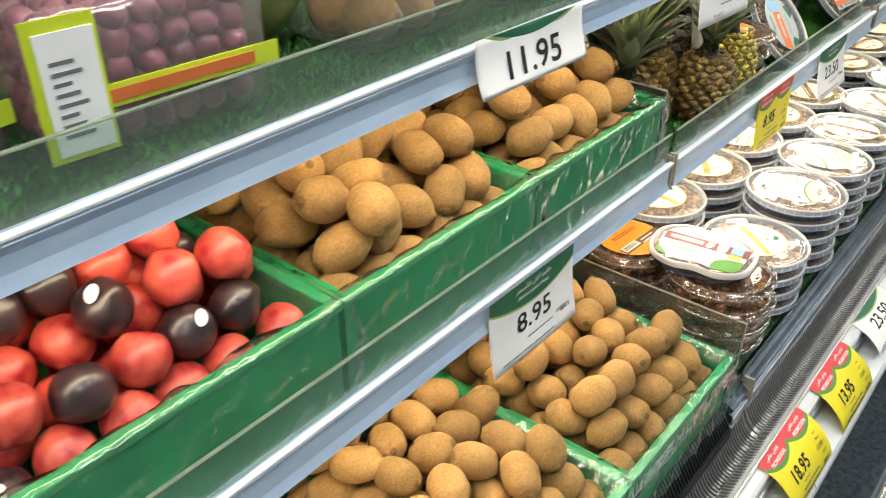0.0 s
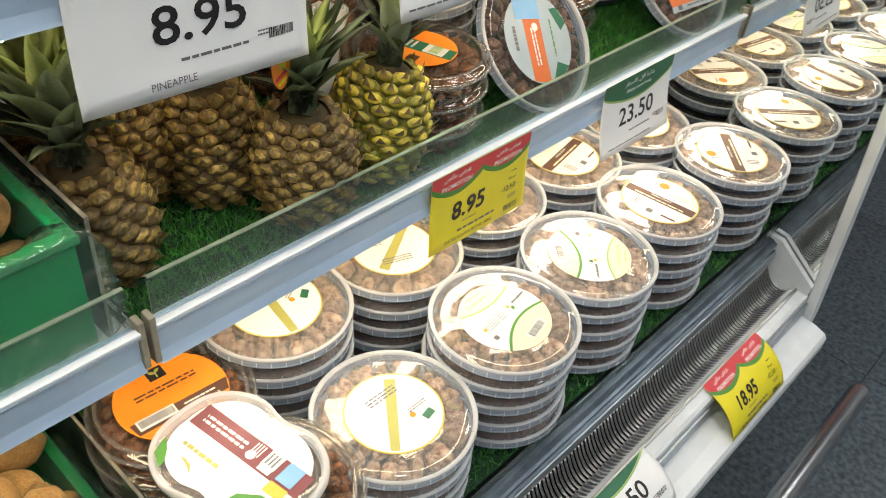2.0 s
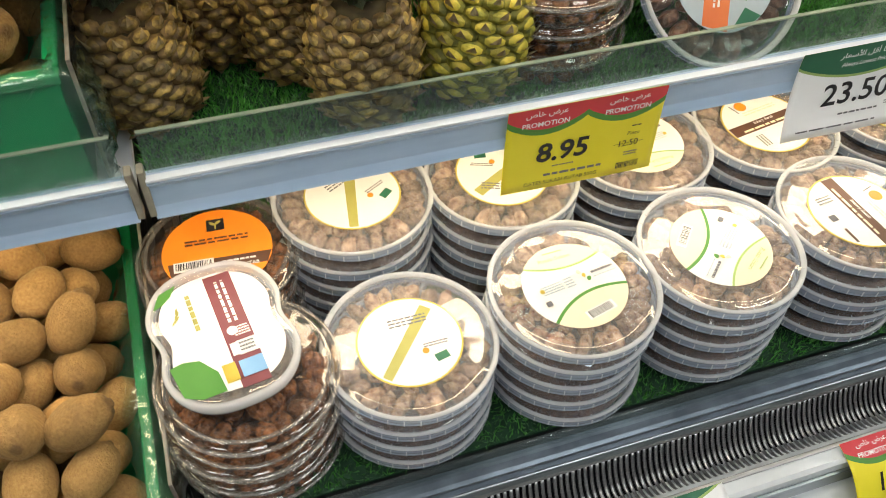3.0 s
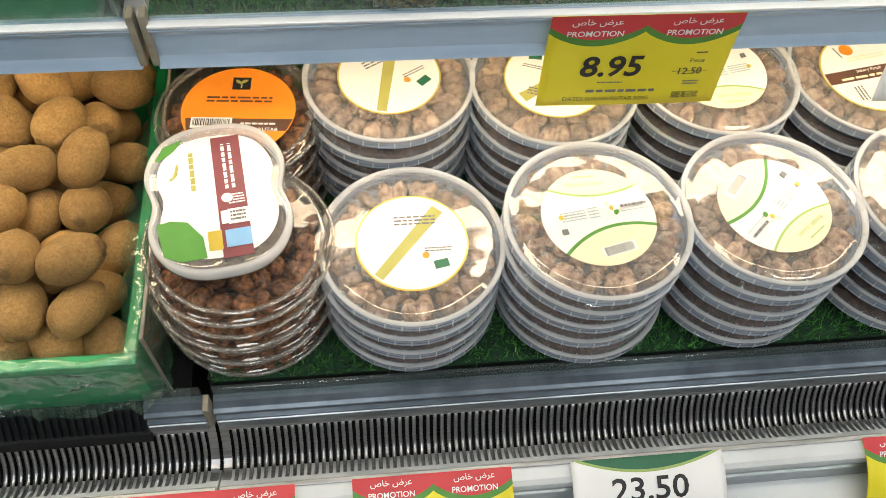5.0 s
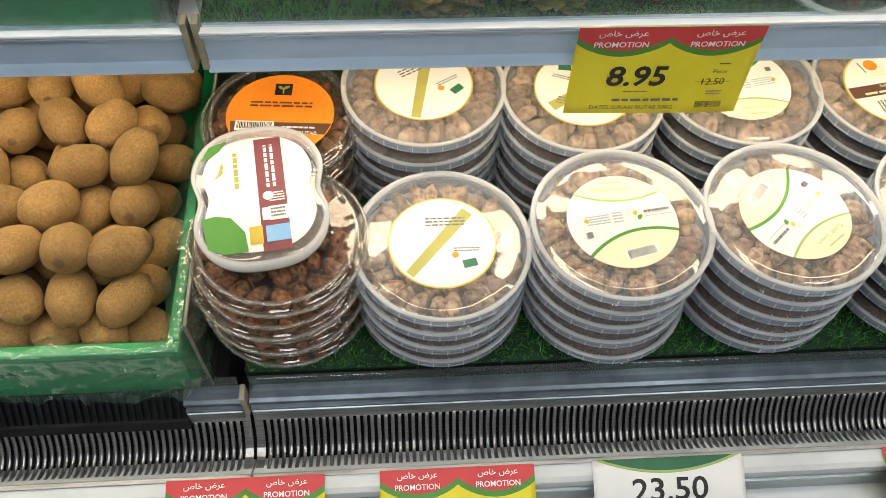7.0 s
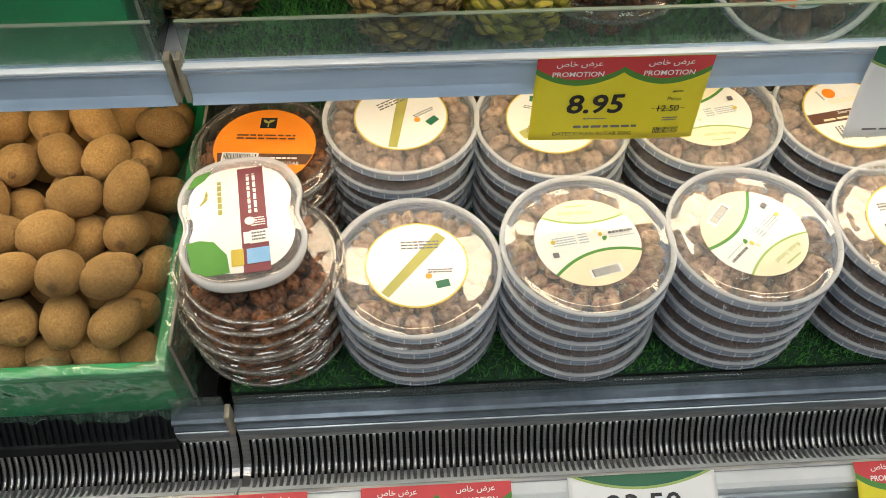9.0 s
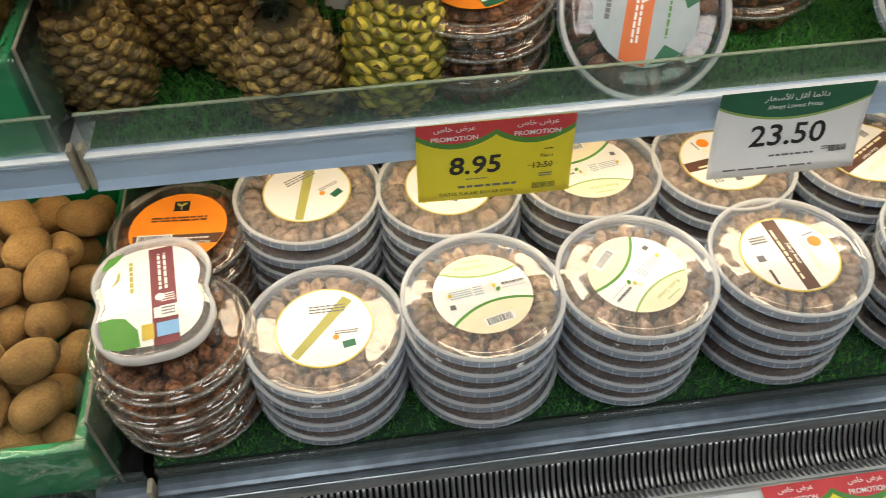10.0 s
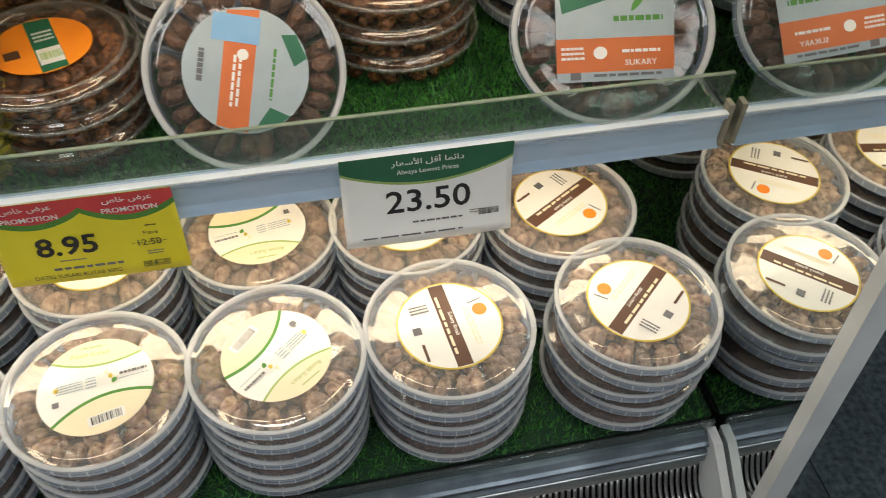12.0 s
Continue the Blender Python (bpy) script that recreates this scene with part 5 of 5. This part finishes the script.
def pine_eyes(rx, h, seed):
    rg = random.Random(seed)
    eyes, spines = bmesh.new(), bmesh.new()
    rows, per = 12, 12
    for r in range(rows):
        u = (r + 0.5) / rows
        z = h * (0.02 + 0.98 * u)
        rad = rx * (1 - abs(2 * u - 0.95) ** 3.0 * 0.42)
        n = per if 0 < r < rows - 1 else per - 2
        for k in range(n):
            a = 2 * math.pi * (k + 0.5 * (r % 2) + 0.12 * r) / n + rg.uniform(-0.04, 0.04)
            tilt = (2 * u - 1) * 0.65
            m = Matrix.Translation((rad * math.cos(a), rad * math.sin(a), z)) @ Matrix.Rotation(a, 4, "Z") @ Matrix.Rotation(math.pi / 2 - tilt, 4, "Y")
            s = 2 * math.pi * rad / n * 0.56
            sz = h / rows * 0.74
            pts = []
            for ring, (q, lift) in enumerate(((1.03, -0.002), (0.74, 0.0042), (0.40, 0.0066))):
                pts.append([eyes.verts.new(m @ Vector((-sz * q * math.sin(2 * math.pi * i / 8 + 0.4), s * q * math.cos(2 * math.pi * i / 8 + 0.4), lift + rg.uniform(-0.0014, 0.0014)))) for i in range(8)])
            tip = eyes.verts.new(m @ Vector((-sz * 0.15, 0, 0.0082)))
            for ring, (p, q) in enumerate(zip(pts, pts[1:])):
                for i in range(8):
                    eyes.faces.new((p[i], p[(i + 1) % 8], q[(i + 1) % 8], q[i])).material_index = 1 - ring
            for i in range(8):
                eyes.faces.new((pts[-1][i], pts[-1][(i + 1) % 8], tip))
            w = s * 0.42
            a1, a2, a3 = spines.verts.new(m @ Vector((sz * 0.30, -w, 0.0060))), spines.verts.new(m @ Vector((sz * 0.30, w, 0.0060))), spines.verts.new(m @ Vector((-sz * 0.95, rg.uniform(-0.003, 0.003), 0.0105 + rg.uniform(0, 0.005))))
            a4 = spines.verts.new(m @ Vector((sz * 0.05, 0, 0.0092)))
            for f in ((a1, a4, a3), (a4, a2, a3), (a1, a2, a4)):
                spines.faces.new(f)
    bmesh.ops.recalc_face_normals(eyes, faces=eyes.faces[:])
    return eyes, spines


def pineapple(x, y, rx, h, lean, mat, crown, seed, note):
    rg = random.Random(seed)
    t = thing("pineapple", note, "pineapple", "pineapples on the turf", at=pose(x, y, S2, lean[0], lean[1], rg.uniform(0, 360)))
    prof = [(0, 0.0)] + [(rx * 0.97 * (1 - abs(2 * u - 0.95) ** 3.0 * 0.42) * (1 if 0.02 < u < 0.98 else 0.8), h * u) for u in [0.003 + i / 16 * 0.994 for i in range(17)]] + [(0, h)]
    body = part("body", lathe(prof, 32), M_PINE_GAP, t, "dark seams between the eyes", True)
    eyes, spines = pine_eyes(rx, h, seed)
    tagged(part("rind_eye", eyes, [mat, M_PINE_EDGE_RIPE if mat is M_PINE_RIPE else M_PINE_EDGE], body, "warty brown-yellow rind eyes", True), kind="stuff")
    tagged(part("bract", spines, M_SPINE, body, "dry papery bract tips"), kind="stuff")
    n, size = crown
    for k in range(n):
        u = k / n
        a = k * 2.39996 + rg.uniform(-0.15, 0.15)
        out = 0.62 * (1 - u) + 0.04
        l = size * (0.45 + 0.75 * math.sin(math.pi * min(1, 0.15 + 0.75 * u))) * rg.uniform(0.85, 1.1)
        o = new("leaf", LEAF_PALE if u > 0.72 or (mat is M_PINE_RIPE and u > 0.4) else LEAF_DARK)
        o.parent = t
        o.matrix_basis = Matrix.Translation((0.010 * (1 - u) * math.cos(a), 0.010 * (1 - u) * math.sin(a), h + 0.001 + 0.030 * u)) @ Matrix.Rotation(a + math.pi / 2, 4, "Z") @ Matrix.Rotation(-out * 0.9, 4, "X") @ Matrix.Diagonal((0.155, l, l, 1))
    return t


pineapple(-0.178, 0.288, 0.044, 0.115, (-4, -6), M_PINE, (56, 0.135), 1, "brown pineapple with a long dark spiky crown")
pineapple(-0.117, 0.364, 0.044, 0.120, (-3, 2), M_PINE, (30, 0.09), 2, "brown pineapple standing behind the others")
pineapple(-0.040, 0.318, 0.044, 0.118, (-4, 3), M_PINE, (32, 0.09), 3, "brown pineapple with a dark crown")
pineapple(0.006, 0.244, 0.045, 0.112, (-2, -2), M_PINE, (36, 0.085), 4, "brown pineapple close behind the glass guard")
pineapple(0.099, 0.250, 0.047, 0.118, (-6, -10), M_PINE_RIPE, (28, 0.085), 5, "ripe yellow-green pineapple leaning aside")
pineapple(-0.150, 0.53, 0.050, 0.12, (0, 4), M_PINE, (32, 0.11), 6, "brown pineapple at the back of the shelf")
# crumpled clear sleeve between two crowns
bm = bmesh.new()
g = [[bm.verts.new((0.022 * math.cos(6.283 * i / 30) * (0.6 + 0.5 * j / 8) * (1 + 0.3 * noise.noise(Vector((i * 0.7, j * 0.5, 2)))), 0.014 * math.sin(6.283 * i / 30) * (0.6 + 0.5 * j / 8) * (1 + 0.3 * noise.noise(Vector((i * 0.7, j * 0.5, 9)))), 0.085 * j / 8 + 0.006 * noise.noise(Vector((i * 0.5, j, 4))))) for j in range(9)] for i in range(30)]
for i in range(30):
    for j in range(8):
        bm.faces.new((g[i][j], g[(i + 1) % 30][j], g[(i + 1) % 30][j + 1], g[i][j + 1]))
sleeve = tagged(part("fruit_sleeve", bm, M_BEAD, None, smooth=True), "crumpled milky plastic sleeve between pineapple crowns", "fruit sleeve")
sleeve.matrix_basis = pose(0.060, 0.285, 0.868, -8, 12, 0)
# swing label on a crown
flag = thing("swing_tag", "orange and yellow oval paper tag on a pineapple crown", "swing tag", at=pose(-0.036, 0.222, 0.955, 90, 0, 18))
flat_layers("card", [(circle(0, 0, 0.017, 30, 0.75, 1.35, 0.1), M_ORANGE), (circle(0.002, 0.004, 0.006, 20, 1.0, 1.6, 0.3), M_YELLOW), (rect(0.0, -0.010, 0.016, 0.004, 0.3), M_RED), (rect(0.002, -0.016, 0.012, 0.003, 0.3), M_YELLOW)], 0, flag)

flag = thing("swing_tag", "white oval paper tag on a pineapple crown", "swing tag", at=pose(-0.186, 0.380, 0.922, 62, 0, -20))
flat_layers("card", [(circle(0, 0, 0.026, 30, 0.92, 1.1), M_PAPER), (lines(0.004, 0.0, 0.026, 0.020, 4, 0.5, 61), M_GREYINK)], 0, flag)

# ---- packed fruit on the upper shelf ----
S3 = SHELF3 + 0.004
GRAPE = finish(fruit_mesh(40, 0.0125, 0.0105, False), "grape", M_GRAPE)


def clam(x, y, w, d, h, turn, kind):
    note = {"grape": "clear pack of red grapes with lime sleeve", "kiwi": "clear punnet of kiwis with white and green label"}[kind]
    t = thing("fruit_pack", note, "fruit pack", "packed fruit", at=pose(x, y, S3, 0, 0, turn))
    shell = part("shell", box(-w / 2, w / 2, -d / 2, d / 2, 0.001, h, 0.014, segments=3), M_SHELL, t, "clear crinkled plastic shell", True)
    shell.visible_shadow = False
    rg = random.Random(int(x * 1000))
    me = GRAPE if kind == "grape" else KIWI[0]
    p = 0.021 if kind == "grape" else 0.048
    nx, ny, nz = max(1, int((w - 0.02) / p)), max(1, int((d - 0.02) / p)), max(1, int((h - 0.01) / (p * 0.9)))
    bm = bmesh.new()
    for k in range(nz):
        for j in range(ny):
            for i in range(nx):
                m = Matrix.Translation(((i + 0.5 - nx / 2) * (w - 0.02) / nx + rg.uniform(-0.002, 0.002), (j + 0.5 - ny / 2) * (d - 0.02) / ny, 0.006 + (k + 0.5) * (h - 0.012) / nz)) @ Euler((rg.uniform(0, 3), rg.uniform(0, 3), 0)).to_matrix().to_4x4()
                if kind == "kiwi":
                    o = new("kiwi", rg.choice(KIWI))
                    o.parent = t
                    o.matrix_basis = m
                else:
                    bm.from_mesh(me)
                    bmesh.ops.transform(bm, matrix=m, verts=bm.verts[-len(me.vertices):])
    if kind == "grape":
        tagged(part("grape", bm, M_GRAPE, t, "dusky red grapes", True), kind="stuff")
        sl = part("sleeve", box(-w / 2 - 0.002, w / 2 + 0.002, -d / 2 - 0.0025, -d / 2 - 0.001, h * 0.35, h * 0.50), M_LIME, t, "lime green paper sleeve")
        part("red_stripe", box(-w / 2 + 0.01, w / 2 - 0.02, -d / 2 - 0.0036, -d / 2 - 0.0026, h * 0.385, h * 0.465), M_BURNT, sl)
        part("sleeve", box(-w / 2 - 0.002, -w / 2 + 0.045, -d / 2 - 0.005, -d / 2 - 0.0037, h * 0.1, h * 0.98), M_LIME, t)
        lb = part("label", box(-w / 2 + 0.004, -w / 2 + 0.042, -d / 2 - 0.0064, -d / 2 - 0.0051, h * 0.14, h * 0.9), M_PAPER, t, "white label with fine print")
        for q in range(8):
            part("print", box(-w / 2 + 0.010, -w / 2 + 0.030 - 0.004 * (q % 3), -d / 2 - 0.0068, -d / 2 - 0.0065, h * (0.25 + 0.065 * q), h * (0.275 + 0.065 * q)), M_GREYINK, lb)
    else:
        bm.free()
        lb = part("label", box(-0.04, 0.03, -d / 2 - 0.0018, -d / 2 - 0.0006, h * 0.55, h * 0.98), M_PAPER, t, "white label with green end")
        part("print", box(-0.04, -0.018, -d / 2 - 0.0026, -d / 2 - 0.0019, h * 0.55, h * 0.98), M_LIME, lb)
        seal = prism(circle(0, 0, 0.008, 20), 0, 0.0006)
        bmesh.ops.transform(seal, matrix=Matrix.Translation((-0.014, -d / 2 - 0.0028, h * 0.76)) @ Matrix.Rotation(math.pi / 2, 4, "X"), verts=seal.verts[:])
        part("print", seal, M_RED, lb)
    return t


clam(-0.978, 0.300, 0.18, 0.12, 0.105, -4, "grape")
clam(-1.172, 0.320, 0.17, 0.12, 0.105, 6, "grape")
clam(-0.690, 0.305, 0.175, 0.12, 0.100, 3, "kiwi")
clam(-0.490, 0.305, 0.175, 0.12, 0.100, -3, "kiwi")
clam(-0.300, 0.330, 0.165, 0.12, 0.100, 4, "kiwi")
melon = thing("melon", "green netted melon on the upper shelf", "melon", at=pose(-0.822, 0.375, S3))
bm = bmesh.new()
bmesh.ops.create_uvsphere(bm, u_segments=36, v_segments=24, radius=0.065)
for v in bm.verts:
    a = math.atan2(v.co.y, v.co.x)
    v.co *= 1 + 0.02 * math.cos(10 * a) * (1 - (v.co.z / 0.066) ** 2)
    v.co.z = v.co.z * 0.95 + 0.062
part("rind", bm, M_MELON, melon, smooth=True)

# ---- beyond the case ----
disp = thing("carton_display", "orange printed carton display on a black stand", "carton display", at=pose(2.50, 0.10, 0))
part("stand", box(0.03, 0.77, 0.05, 0.75, 0.0, 0.11, 0.01), M_DARK, disp, "black plastic stand")
for r in range(3):
    for c in range(2):
        cb = part("carton", box(c * 0.4, c * 0.4 + 0.395, 0.0, 0.8, 0.112 + r * 0.26, 0.112 + r * 0.26 + 0.255, 0.004), M_CARTON, disp)
        for k in range(3):
            part("print", box(c * 0.4 + 0.04 + 0.12 * k, c * 0.4 + 0.11 + 0.12 * k, -0.002, -0.0005, 0.15 + r * 0.26, 0.29 + r * 0.26), M_PAPER, cb)
        if c == 0:
            for k in range(5):
                part("print", box(-0.002, -0.0005, 0.05 + 0.15 * k, 0.15 + 0.15 * k, 0.15 + r * 0.26, 0.30 + r * 0.26), M_PAPER, cb)

# ---- floor tiles, last ----
T = 0.6
tile = finish(box(-T / 2 + 0.0012, T / 2 - 0.0012, -T / 2 + 0.0012, T / 2 - 0.0012, -0.003, 0.0, 0.0008, segments=1), "tile", M_FLOOR, False)
for i in range(-7, 12):
    for j in range(-5, 5):
        x, y = i * T + 0.30, j * T + 0.10
        if x > 0.9 or x < -2.2 or y < 0.2 or y > 1.0:
            o = new("tile", tile)
            o.parent = floor
            o.location = (x, y, 0)
for ob in masters:
    for o in (*ob.children_recursive, ob):
        bpy.data.objects.remove(o)
